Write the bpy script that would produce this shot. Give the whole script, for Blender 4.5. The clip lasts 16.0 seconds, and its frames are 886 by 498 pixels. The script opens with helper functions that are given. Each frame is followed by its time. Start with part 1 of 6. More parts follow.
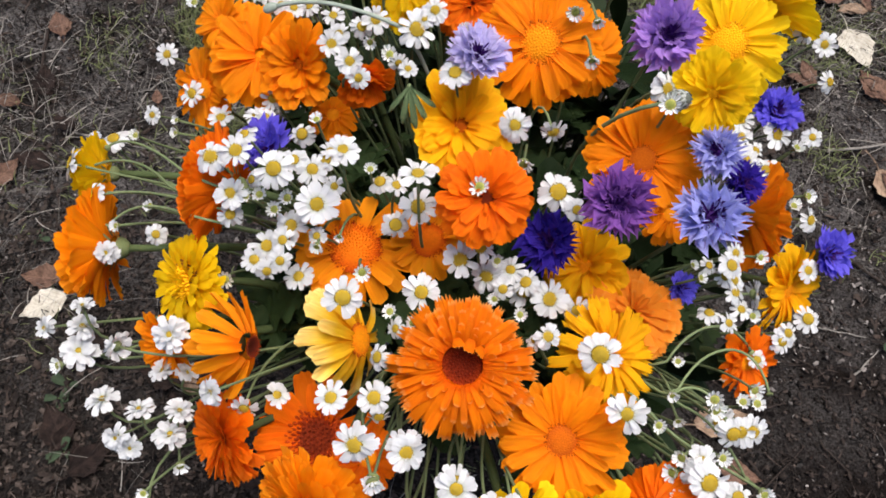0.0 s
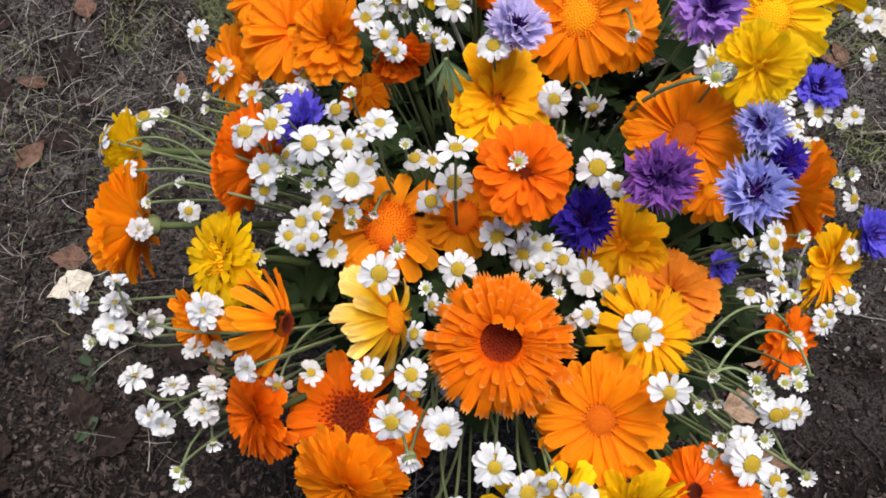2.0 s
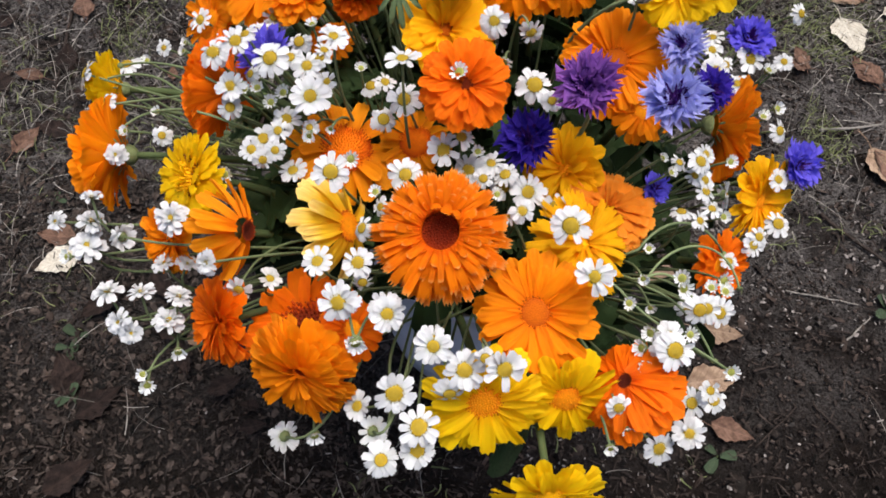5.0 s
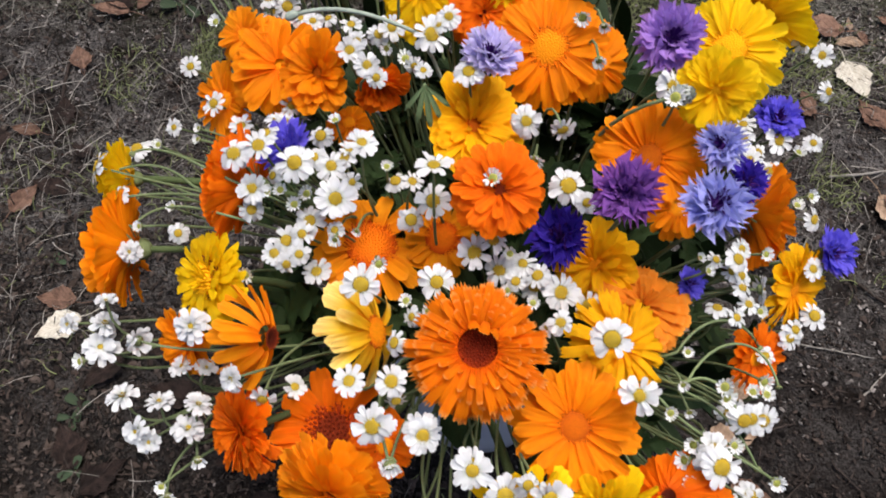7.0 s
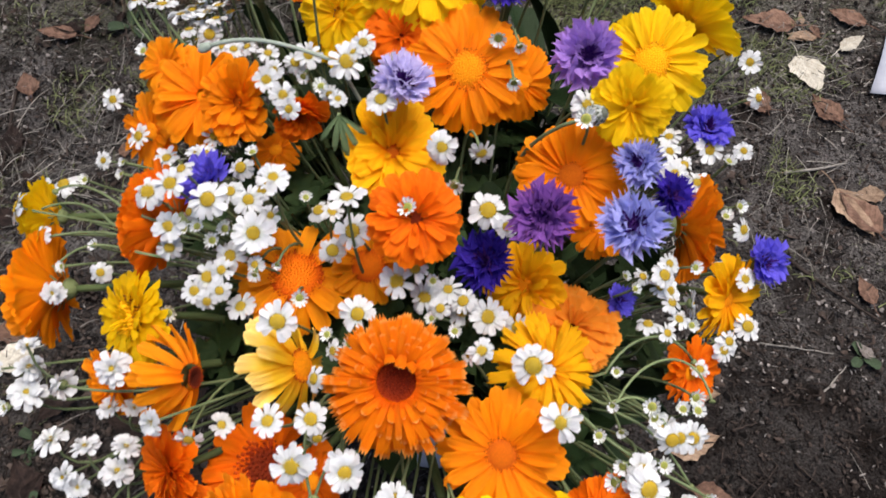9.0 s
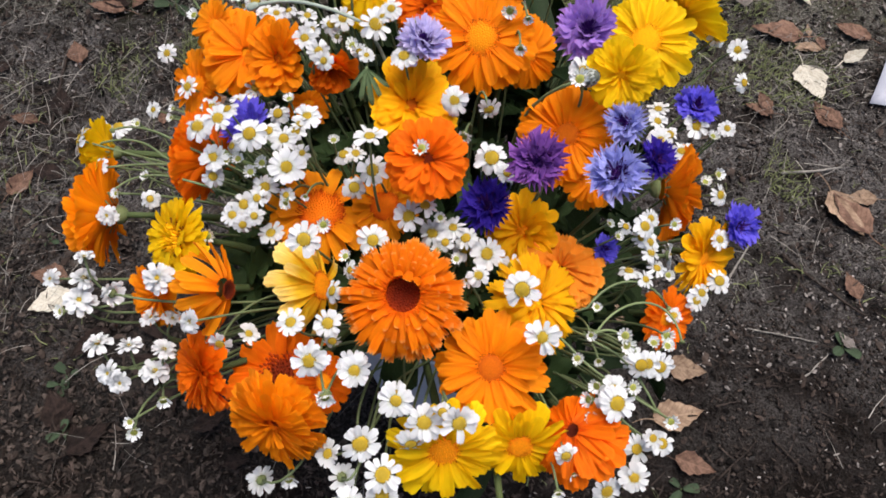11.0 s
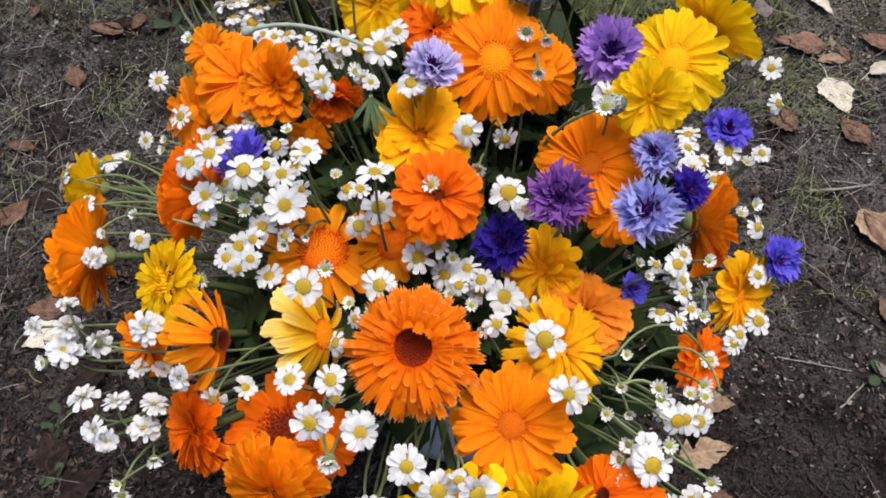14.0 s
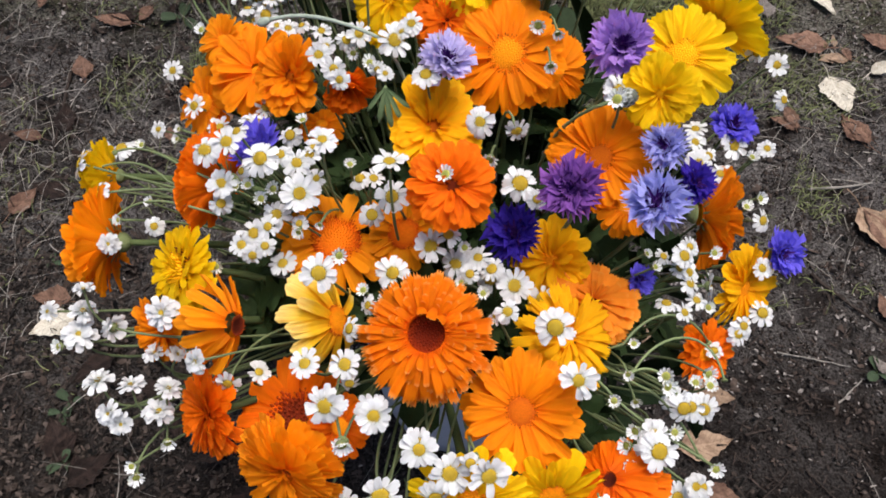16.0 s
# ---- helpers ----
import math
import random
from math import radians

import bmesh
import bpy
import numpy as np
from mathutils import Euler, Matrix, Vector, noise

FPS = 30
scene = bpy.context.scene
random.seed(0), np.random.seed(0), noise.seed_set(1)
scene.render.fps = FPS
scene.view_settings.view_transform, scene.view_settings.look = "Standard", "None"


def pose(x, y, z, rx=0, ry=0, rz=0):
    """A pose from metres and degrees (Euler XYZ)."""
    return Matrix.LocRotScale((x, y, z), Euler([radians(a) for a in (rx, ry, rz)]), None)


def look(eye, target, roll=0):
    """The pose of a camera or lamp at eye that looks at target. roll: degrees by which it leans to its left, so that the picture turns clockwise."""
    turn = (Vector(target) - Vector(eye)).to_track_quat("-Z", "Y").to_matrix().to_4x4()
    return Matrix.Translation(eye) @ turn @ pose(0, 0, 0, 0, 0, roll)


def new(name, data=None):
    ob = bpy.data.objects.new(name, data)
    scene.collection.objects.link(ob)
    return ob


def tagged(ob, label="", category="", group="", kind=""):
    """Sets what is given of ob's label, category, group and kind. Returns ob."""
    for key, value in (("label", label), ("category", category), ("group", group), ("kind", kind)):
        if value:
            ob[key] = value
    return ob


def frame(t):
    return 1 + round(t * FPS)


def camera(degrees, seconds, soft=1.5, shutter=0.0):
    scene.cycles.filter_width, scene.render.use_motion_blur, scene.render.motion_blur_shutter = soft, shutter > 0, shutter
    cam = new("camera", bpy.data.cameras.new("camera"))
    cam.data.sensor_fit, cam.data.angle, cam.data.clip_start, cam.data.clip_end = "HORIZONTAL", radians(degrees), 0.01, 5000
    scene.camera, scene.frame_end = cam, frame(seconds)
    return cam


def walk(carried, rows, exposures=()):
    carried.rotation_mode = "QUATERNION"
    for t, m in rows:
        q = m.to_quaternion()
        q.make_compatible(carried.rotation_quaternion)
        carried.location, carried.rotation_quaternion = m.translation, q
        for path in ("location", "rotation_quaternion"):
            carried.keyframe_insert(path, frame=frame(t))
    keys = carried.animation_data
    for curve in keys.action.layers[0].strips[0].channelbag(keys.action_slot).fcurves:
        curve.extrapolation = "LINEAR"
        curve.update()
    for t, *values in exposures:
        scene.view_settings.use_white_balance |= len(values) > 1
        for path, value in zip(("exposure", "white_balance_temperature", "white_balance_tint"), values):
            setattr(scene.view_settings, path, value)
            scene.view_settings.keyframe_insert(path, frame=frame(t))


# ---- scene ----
cam = camera(58.59, 16.0, soft=1.7, shutter=0.2)
PATH = [
    (0, (0.02737, 0.00965, 0.69275), (0.15296, 0.87314, -1.10686), 7.98),
    (0.5, (0.02128, 0.01333, 0.68787), (0.13435, 0.86607, -1.1177), 7.78),
    (1, (0.01808, 0.01201, 0.69055), (0.12337, 0.85966, -1.11788), 7.38),
    (1.5, (0.01898, 0.00969, 0.69081), (0.11339, 0.85857, -1.11764), 6.29),
    (2, (0.01838, 0.00713, 0.68534), (0.10447, 0.84484, -1.12872), 6.01),
    (2.5, (0.00257, 0.01352, 0.67457), (0.09614, 0.87217, -1.1293), 6.75),
    (3, (0.01035, 0.00861, 0.67549), (0.13983, 0.8808, -1.11965), 6.91),
    (3.5, (0.03205, -0.04659, 0.67014), (0.08072, 0.86024, -1.11179), 3.23),
    (3.7, (0.04207, -0.06982, 0.67366), (0.081, 0.88962, -1.08075), 4.03),
    (5.8, (0.04405, -0.05605, 0.68256), (0.14775, 0.89701, -1.0727), 5.54),
    (6, (0.04727, -0.04956, 0.68332), (0.14939, 0.9064, -1.07046), 5.19),
    (6.5, (0.04648, -0.03949, 0.6865), (0.1421, 0.92388, -1.06358), 5.02),
    (7, (0.02232, -0.01952, 0.69005), (0.1351, 0.95826, -1.051), 6.34),
    (7.5, (0.01271, 0.03144, 0.69592), (0.13377, 1.0348, -1.02995), 5.78),
    (8, (0.04027, 0.06924, 0.69846), (0.20986, 1.09778, -1.00839), 6.61),
    (8.5, (0.06511, 0.05241, 0.7006), (0.24777, 1.08512, -1.00238), 5.66),
    (9, (0.05425, -0.00674, 0.69455), (0.19606, 0.96814, -1.046), 5.30),
    (9.2, (0.04921, -0.02224, 0.69992), (0.18731, 0.95357, -1.0404), 6.16),
    (11.3, (0.05919, -0.06542, 0.7256), (0.16089, 0.93296, -1.0044), 6.41),
    (11.5, (0.06556, -0.06639, 0.72739), (0.1721, 0.931, -1.00288), 6.22),
    (12, (0.06479, -0.0727, 0.72473), (0.16846, 0.93082, -1.00217), 6.17),
    (12.5, (0.05015, -0.07195, 0.71134), (0.1251, 0.91664, -1.02563), 5.60),
    (13, (0.04663, -0.05909, 0.70722), (0.11876, 0.92778, -1.03085), 5.04),
    (13.5, (0.05465, -0.03926, 0.70079), (0.13154, 0.97948, -1.01859), 4.21),
    (14, (0.05559, -0.03274, 0.6989), (0.13202, 0.99002, -1.01811), 4.40),
    (14.5, (0.04446, -0.01586, 0.69622), (0.11887, 1.02205, -1.01177), 4.51),
    (15, (0.04235, -0.01974, 0.69352), (0.12148, 0.99381, -1.02881), 4.78),
    (15.5, (0.04751, -0.0405, 0.69607), (0.1229, 0.94537, -1.04243), 4.61),
    (16, (0.04799, -0.03979, 0.7025), (0.13217, 0.97681, -1.0178), 5.40),
]
walk(cam, [(t, look(eye, target, roll)) for t, eye, target, roll in PATH])

# ---- light: an overcast sky with a broad, weak sun ----
SUN_ELEVATION, SUN_ROTATION = 82.0, 45.0
world = bpy.data.worlds.new("overcast_sky")
scene.world = world
world.use_nodes = True
sky = world.node_tree.nodes.new("ShaderNodeTexSky")
sky.sky_type, sky.sun_disc = "NISHITA", False
sky.sun_elevation, sky.sun_rotation = radians(SUN_ELEVATION), radians(SUN_ROTATION)
sky.air_density, sky.dust_density, sky.ozone_density = 1.0, 4.0, 0.6
backdrop = world.node_tree.nodes["Background"]
backdrop.inputs["Strength"].default_value = 0.100
world.node_tree.links.new(sky.outputs[0], backdrop.inputs["Color"])
sun_data = bpy.data.lights.new("sun", "SUN")
sun_data.energy, sun_data.angle, sun_data.color = 3.0, radians(40), (1.0, 0.94, 0.86)
sun = new("sun", sun_data)
sun.matrix_world = look((0, 0, 0), tuple(-v for v in (
    math.sin(radians(SUN_ROTATION)) * math.cos(radians(SUN_ELEVATION)),
    math.cos(radians(SUN_ROTATION)) * math.cos(radians(SUN_ELEVATION)), math.sin(radians(SUN_ELEVATION)))))
scene.view_settings.exposure = 0.80

# ---- materials ----
rnd = random.Random(7)


class Mat:
    """A node material with a Principled shader and short ways to wire it."""

    def __init__(self, name, rough=0.6):
        self.mat = bpy.data.materials.new(name)
        self.mat.use_nodes = True
        self.nodes, self.links = self.mat.node_tree.nodes, self.mat.node_tree.links
        self.bsdf = self.nodes["Principled BSDF"]
        self.bsdf.inputs["Roughness"].default_value = rough
        self.out = self.nodes["Material Output"]

    def node(self, kind, **settings):
        n = self.nodes.new(kind)
        for key, value in settings.items():
            n.inputs[key.replace("_", " ")].default_value = value
        return n

    def link(self, a, b):
        self.links.new(a, b)

    def coords(self, which, scale=(1, 1, 1)):
        c, m = self.nodes.new("ShaderNodeTexCoord"), self.nodes.new("ShaderNodeMapping")
        m.inputs["Scale"].default_value = scale
        self.link(c.outputs[which], m.inputs["Vector"])
        return m.outputs[0]

    def noise(self, vector, scale, detail=4.0, rough=0.6):
        n = self.node("ShaderNodeTexNoise", Scale=scale, Detail=detail, Roughness=rough)
        self.link(vector, n.inputs["Vector"])
        return n.outputs["Fac"]

    def ramp(self, fac, *stops):
        r = self.nodes.new("ShaderNodeValToRGB")
        while len(r.color_ramp.elements) < len(stops):
            r.color_ramp.elements.new(0.5)
        for e, (at, colour) in zip(r.color_ramp.elements, stops):
            e.position, e.color = at, (*colour, 1)
        self.link(fac, r.inputs["Fac"])
        return r.outputs["Color"]

    def mix(self, fac, a, b, how="MIX"):
        m = self.nodes.new("ShaderNodeMix")
        m.data_type, m.blend_type = "RGBA", how
        for value, socket in ((fac, m.inputs[0]), (a, m.inputs[6]), (b, m.inputs[7])):
            if isinstance(value, (int, float)):
                socket.default_value = value
            elif isinstance(value, tuple):
                socket.default_value = (*value, 1)
            else:
                self.link(value, socket)
        return m.outputs[2]

    def vary(self, colour, amount, source="object"):
        """Brightness and hue that differ from piece to piece."""
        info = self.nodes.new("ShaderNodeObjectInfo" if source == "object" else "ShaderNodeNewGeometry")
        value = info.outputs["Random" if source == "object" else "Random Per Island"]
        hsv, span = self.nodes.new("ShaderNodeHueSaturation"), self.nodes.new("ShaderNodeMapRange")
        span.inputs["To Min"].default_value, span.inputs["To Max"].default_value = 1 - amount, 1 + amount
        self.link(value, span.inputs["Value"])
        self.link(span.outputs[0], hsv.inputs["Value"])
        self.link(colour, hsv.inputs["Color"])
        return hsv.outputs[0]

    def colour(self, socket):
        self.link(socket, self.bsdf.inputs["Base Color"])

    def bump(self, height, strength, distance):
        b = self.node("ShaderNodeBump", Strength=strength, Distance=distance)
        self.link(height, b.inputs["Height"])
        self.link(b.outputs[0], self.bsdf.inputs["Normal"])
        return b.outputs[0]

    def thin(self, socket, share):
        """Lets part of the light through, as petals and leaves do."""
        t, m = self.nodes.new("ShaderNodeBsdfTranslucent"), self.node("ShaderNodeMixShader", Fac=share)
        self.link(socket, t.inputs["Color"])
        self.link(self.bsdf.outputs[0], m.inputs[1])
        self.link(t.outputs[0], m.inputs[2])
        self.link(m.outputs[0], self.out.inputs["Surface"])


def petal_material(name, base, middle, tip, share=0.42, streak=0.28, fade=0.85):
    m = Mat(name, 0.55)
    m.bsdf.inputs["Specular IOR Level"].default_value = 0.12
    along = m.nodes.new("ShaderNodeSeparateXYZ")
    m.link(m.coords("Generated"), along.inputs[0])
    colour = m.ramp(along.outputs["Y"], (0.0, base), (0.35, middle), (fade, middle), (1.0, tip))
    veins = m.noise(m.coords("Generated", (26, 1.2, 1)), 1.0, 2.0)
    blush = m.noise(m.coords("Object", (5, 2.2, 5)), 1.0, 3.0)
    deep = tuple(v * k for v, k in zip(base, (0.92, 0.74, 0.8)))
    colour = m.mix(m.ramp(veins, (0.38, (0, 0, 0)), (0.72, (streak,) * 3)), colour, deep)
    colour = m.mix(m.ramp(blush, (0.42, (0, 0, 0)), (0.68, (streak,) * 3)), colour, deep)
    colour = m.vary(colour, 0.11)
    m.colour(colour)
    m.bump(veins, 0.9, 0.0008)
    m.thin(colour, share)
    return m.mat


PETALS = {
    "orange": petal_material("orange_petal", (0.90, 0.215, 0.003), (0.95, 0.30, 0.003), (0.96, 0.345, 0.010)),
    "flame": petal_material("flame_petal", (0.86, 0.15, 0.002), (0.95, 0.25, 0.003), (1.0, 0.54, 0.15), streak=0.35, fade=0.86),
    "scarlet": petal_material("red_orange_petal", (0.78, 0.12, 0.004), (0.93, 0.195, 0.003), (0.95, 0.24, 0.008)),
    "amber": petal_material("amber_petal", (0.85, 0.21, 0.004), (0.95, 0.34, 0.006), (0.98, 0.38, 0.02)),
    "apricot": petal_material("apricot_petal", (0.86, 0.22, 0.01), (0.94, 0.33, 0.025), (0.95, 0.42, 0.07)),
    "ochre": petal_material("ochre_petal", (0.66, 0.16, 0.005), (0.88, 0.25, 0.005), (0.92, 0.30, 0.01)),
    "gold": petal_material("golden_petal", (0.93, 0.38, 0.004), (0.97, 0.53, 0.006), (0.97, 0.58, 0.01)),
    "yellow": petal_material("yellow_petal", (0.95, 0.52, 0.003), (0.97, 0.67, 0.006), (0.98, 0.70, 0.012), 0.48, streak=0.2),
    "pale": petal_material("pale_yellow_petal", (0.92, 0.40, 0.004), (0.96, 0.64, 0.03), (0.94, 0.80, 0.30), fade=0.5),
    "white": petal_material("white_petal", (0.65, 0.70, 0.63), (0.765, 0.785, 0.82), (0.785, 0.805, 0.845), 0.2, 0.10),
    "mauve": petal_material("mauve_petal", (0.20, 0.09, 0.38), (0.42, 0.25, 0.70), (0.50, 0.33, 0.76)),
    "purple": petal_material("purple_petal", (0.11, 0.03, 0.22), (0.25, 0.095, 0.42), (0.36, 0.18, 0.52)),
    "navy": petal_material("deep_blue_petal", (0.03, 0.01, 0.18), (0.055, 0.03, 0.42), (0.08, 0.045, 0.52)),
    "blue": petal_material("blue_petal", (0.08, 0.06, 0.45), (0.16, 0.13, 0.76), (0.22, 0.19, 0.82)),
    "sky": petal_material("sky_blue_petal", (0.20, 0.19, 0.56), (0.40, 0.43, 0.84), (0.60, 0.64, 0.92)),
    "lilac": petal_material("pale_lilac_petal", (0.36, 0.30, 0.62), (0.60, 0.56, 0.84), (0.68, 0.66, 0.88)),
    "violet_dark": petal_material("dark_floret", (0.035, 0.008, 0.09), (0.06, 0.015, 0.16), (0.12, 0.04, 0.26), 0.1),
}


def grain_material(name, dark, light, scale, amount=0.15, rough=0.7, share=0.0, bump=0.4, source="island", coords="Object", gloss=0.12):
    m = Mat(name, rough)
    m.bsdf.inputs["Specular IOR Level"].default_value = gloss
    vector = m.coords(coords)
    fine, wide = m.noise(vector, scale), m.noise(vector, scale / 7)
    colour = m.mix(m.ramp(wide, (0.35, (0, 0, 0)), (0.7, (1, 1, 1))), m.ramp(fine, (0.3, dark), (0.75, light)),
                   tuple(0.6 * a + 0.4 * b for a, b in zip(dark, light)))
    colour = m.vary(colour, amount, source)
    m.colour(colour)
    m.bump(fine, bump, 0.0015)
    if share:
        m.thin(colour, share)
    return m.mat


def disc_material(name, middle, rim, edge):
    """A flower's middle, whose florets darken in rings towards the rim."""
    m = Mat(name, 0.8)
    m.bsdf.inputs["Specular IOR Level"].default_value = 0.08
    v = m.coords("Object")
    away = m.nodes.new("ShaderNodeVectorMath")
    away.operation = "LENGTH"
    flat = m.nodes.new("ShaderNodeMapping")
    flat.inputs["Scale"].default_value = (1, 1, 0)
    m.link(v, flat.inputs["Vector"])
    m.link(flat.outputs[0], away.inputs[0])
    colour = m.ramp(away.outputs["Value"], (0.0, middle), (0.5, middle), (0.82, rim), (0.96, edge))
    speck = m.noise(v, 14, 3)
    colour = m.mix(m.ramp(speck, (0.45, (0, 0, 0)), (0.78, (0.4, 0.4, 0.4))), colour, edge)
    colour = m.vary(colour, 0.16, "island")
    m.colour(colour)
    return m.mat


DISCS = {
    "orange": disc_material("orange_florets", (0.78, 0.285, 0.006), (0.76, 0.22, 0.005), (0.36, 0.065, 0.005)),
    "yellow": disc_material("yellow_florets", (0.84, 0.43, 0.006), (0.84, 0.40, 0.006), (0.62, 0.26, 0.006)),
    "maroon": disc_material("maroon_florets", (0.045, 0.007, 0.004), (0.09, 0.011, 0.004), (0.22, 0.030, 0.005)),
    "russet": disc_material("russet_florets", (0.12, 0.014, 0.004), (0.30, 0.032, 0.004), (0.38, 0.05, 0.005)),
    "rust": disc_material("rust_florets", (0.12, 0.011, 0.003), (0.22, 0.022, 0.003), (0.34, 0.038, 0.004)),
    "speckled": disc_material("speckled_florets", (0.88, 0.47, 0.006), (0.88, 0.45, 0.006), (0.16, 0.06, 0.008)),
    "crest": disc_material("crest_florets", (0.70, 0.17, 0.005), (0.62, 0.11, 0.004), (0.45, 0.062, 0.004)),
    "tawny": disc_material("tawny_florets", (0.52, 0.115, 0.004), (0.44, 0.08, 0.004), (0.17, 0.024, 0.003)),
    "daisy": disc_material("daisy_florets", (0.37, 0.26, 0.03), (0.46, 0.315, 0.025), (0.17, 0.115, 0.02)),
    "young": disc_material("young_daisy_florets", (0.20, 0.22, 0.05), (0.42, 0.40, 0.12), (0.16, 0.16, 0.05)),
}
STEM = grain_material("stem_green", (0.04, 0.062, 0.022), (0.10, 0.13, 0.055), 160, 0.2, 0.55, source="object")
THIN_STEM = grain_material("thin_stem_green", (0.085, 0.12, 0.05), (0.20, 0.24, 0.13), 160, 0.2, 0.6, source="object")
CALYX = grain_material("calyx_green", (0.08, 0.11, 0.04), (0.24, 0.27, 0.13), 300, 0.15, 0.6, source="object")
# leaf greens below their own tone: shade between the flowers is in the colour
LEAF = grain_material("shaded_leaf_green", (0.006, 0.014, 0.005), (0.023, 0.043, 0.015), 60, 0.3, 0.5, 0.15, source="object")
FERN = grain_material("shaded_feverfew_green", (0.011, 0.023, 0.007), (0.042, 0.072, 0.025), 90, 0.35, 0.55, 0.15, source="object")
GLAZE = grain_material("pale_lavender_glaze", (0.50, 0.50, 0.60), (0.62, 0.62, 0.70), 25, 0.0, 0.25, bump=0.05, gloss=0.5)

# ---- shapes ----


def link_mesh(name, verts, faces, material, smooth=True):
    me = bpy.data.meshes.new(name)
    me.from_pydata(verts, [], faces)
    if smooth:
        me.polygons.foreach_set("use_smooth", [True] * len(me.polygons))
    me.materials.append(material)
    return me


def child(name, me, parent, m=None, label=""):
    ob = new(name, me)
    ob.parent = parent
    if m is not None:
        ob.matrix_basis = m
    return tagged(ob, label) if label else ob


def grid_faces(rows, cols):
    return [(r * cols + c, r * cols + c + 1, (r + 1) * cols + c + 1, (r + 1) * cols + c) for r in range(rows - 1) for c in range(cols - 1)]


def petal_mesh(name, material, width, base, bend, channel, teeth, depth, twist=0.0, rows=8, cols=7, seed=0, blunt=0.14):
    """A ray petal of length 1 along +y: narrow at its foot, nearly parallel-sided, rounded and finely toothed at its tip."""
    r, verts = random.Random(seed), []
    wave = [r.uniform(-1, 1) for _ in range(5)]
    for j in range(rows):
        v = (j / (rows - 1)) ** 0.9
        w = width * (base + (1 - base) * math.sin(math.pi * 0.5 * min(1.0, v / 0.66)))
        for i in range(cols):
            u = 2 * i / (cols - 1) - 1
            y = v - blunt * (1 - math.sqrt(1 - 0.95 * u * u)) * v ** 3
            if j == rows - 1:
                y += depth * (0.5 * math.cos(teeth * math.pi * u) - 0.5) * (1 - 0.6 * u * u) + r.uniform(-0.25, 0.25) * depth
            z = bend * v * v + channel * u * u * w + 0.020 * math.cos(3 * math.pi * u) * v
            z += 0.03 * wave[0] * math.sin(3 * v + wave[1]) + twist * u * v * w + 0.015 * wave[2] * u * math.sin(5 * v + wave[3])
            verts.append((u * w / 2 + 0.05 * wave[4] * v * v, y, z))
    return link_mesh(name, verts, grid_faces(rows, cols), material)


def lobed_leaf_mesh(name, material, seed):
    """A feverfew leaf of length 1: a midrib with rounded, notched lobes on both sides."""
    r, verts, rows, cols = random.Random(seed), [], 19, 7
    lean = r.uniform(-0.15, 0.15)
    for j in range(rows):
        v = j / (rows - 1)
        lobe = 0.16 + 0.84 * abs(math.sin(3.6 * math.pi * v ** 0.9)) ** 0.7
        w = 0.36 * lobe * (0.35 + 0.65 * math.sin(math.pi * min(1, 0.15 + 0.8 * v))) * (1 if v < 0.9 else 0.6)
        for i in range(cols):
            u = 2 * i / (cols - 1) - 1
            verts.append((u * w + lean * v * v, v + 0.12 * abs(u) * lobe, 0.22 * abs(u) * w - 0.25 * v * v + 0.03 * math.sin(9 * v + 4 * u)))
    return link_mesh(name, verts, grid_faces(rows, cols), material)


def gathered_mesh(name, shape, poses):
    """Many copies of one small shape in a single mesh."""
    verts, faces = [], []
    for m in poses:
        first = len(verts)
        verts += [m @ v.co for v in shape.vertices]
        faces += [tuple(first + k for k in p.vertices) for p in shape.polygons]
    return link_mesh(name, verts, faces, shape.materials[0])


def tube_mesh(name, material, points, radii, sides=6):
    """A tapered tube along points."""
    verts, n = [], len(points)
    for k, p in enumerate(points):
        d = (points[min(k + 1, n - 1)] - points[max(k - 1, 0)]).normalized()
        a = d.orthogonal().normalized() if k == 0 else (a - d * a.dot(d)).normalized()
        b = d.cross(a)
        for s in range(sides):
            t = 2 * math.pi * s / sides
            verts.append(p + (a * math.cos(t) + b * math.sin(t)) * radii[k])
    faces = [(k * sides + s, k * sides + (s + 1) % sides, (k + 1) * sides + (s + 1) % sides, (k + 1) * sides + s) for k in range(n - 1) for s in range(sides)]
    faces += [tuple(range(sides))[::-1], tuple(range((n - 1) * sides, n * sides))]
    return link_mesh(name, verts, faces, material)


def bezier(a, b, c, d, n):
    return [a * (1 - t) ** 3 + b * 3 * t * (1 - t) ** 2 + c * 3 * t * t * (1 - t) + d * t ** 3 for t in (k / (n - 1) for k in range(n))]


def lathe_mesh(name, material, profile, sides=24, smooth=True, flute=0.0, lobes=0):
    verts = []
    for r, z in profile:
        for s in range(sides):
            t = 2 * math.pi * s / sides
            k = r * (1 + flute * math.cos(lobes * t))
            verts.append((k * math.cos(t), k * math.sin(t), z))
    n = len(profile)
    faces = [(k * sides + s, k * sides + (s + 1) % sides, (k + 1) * sides + (s + 1) % sides, (k + 1) * sides + s) for k in range(n - 1) for s in range(sides)]
    faces += [tuple(range(sides))[::-1], tuple(range((n - 1) * sides, n * sides))]
    return link_mesh(name, verts, faces, material, smooth)


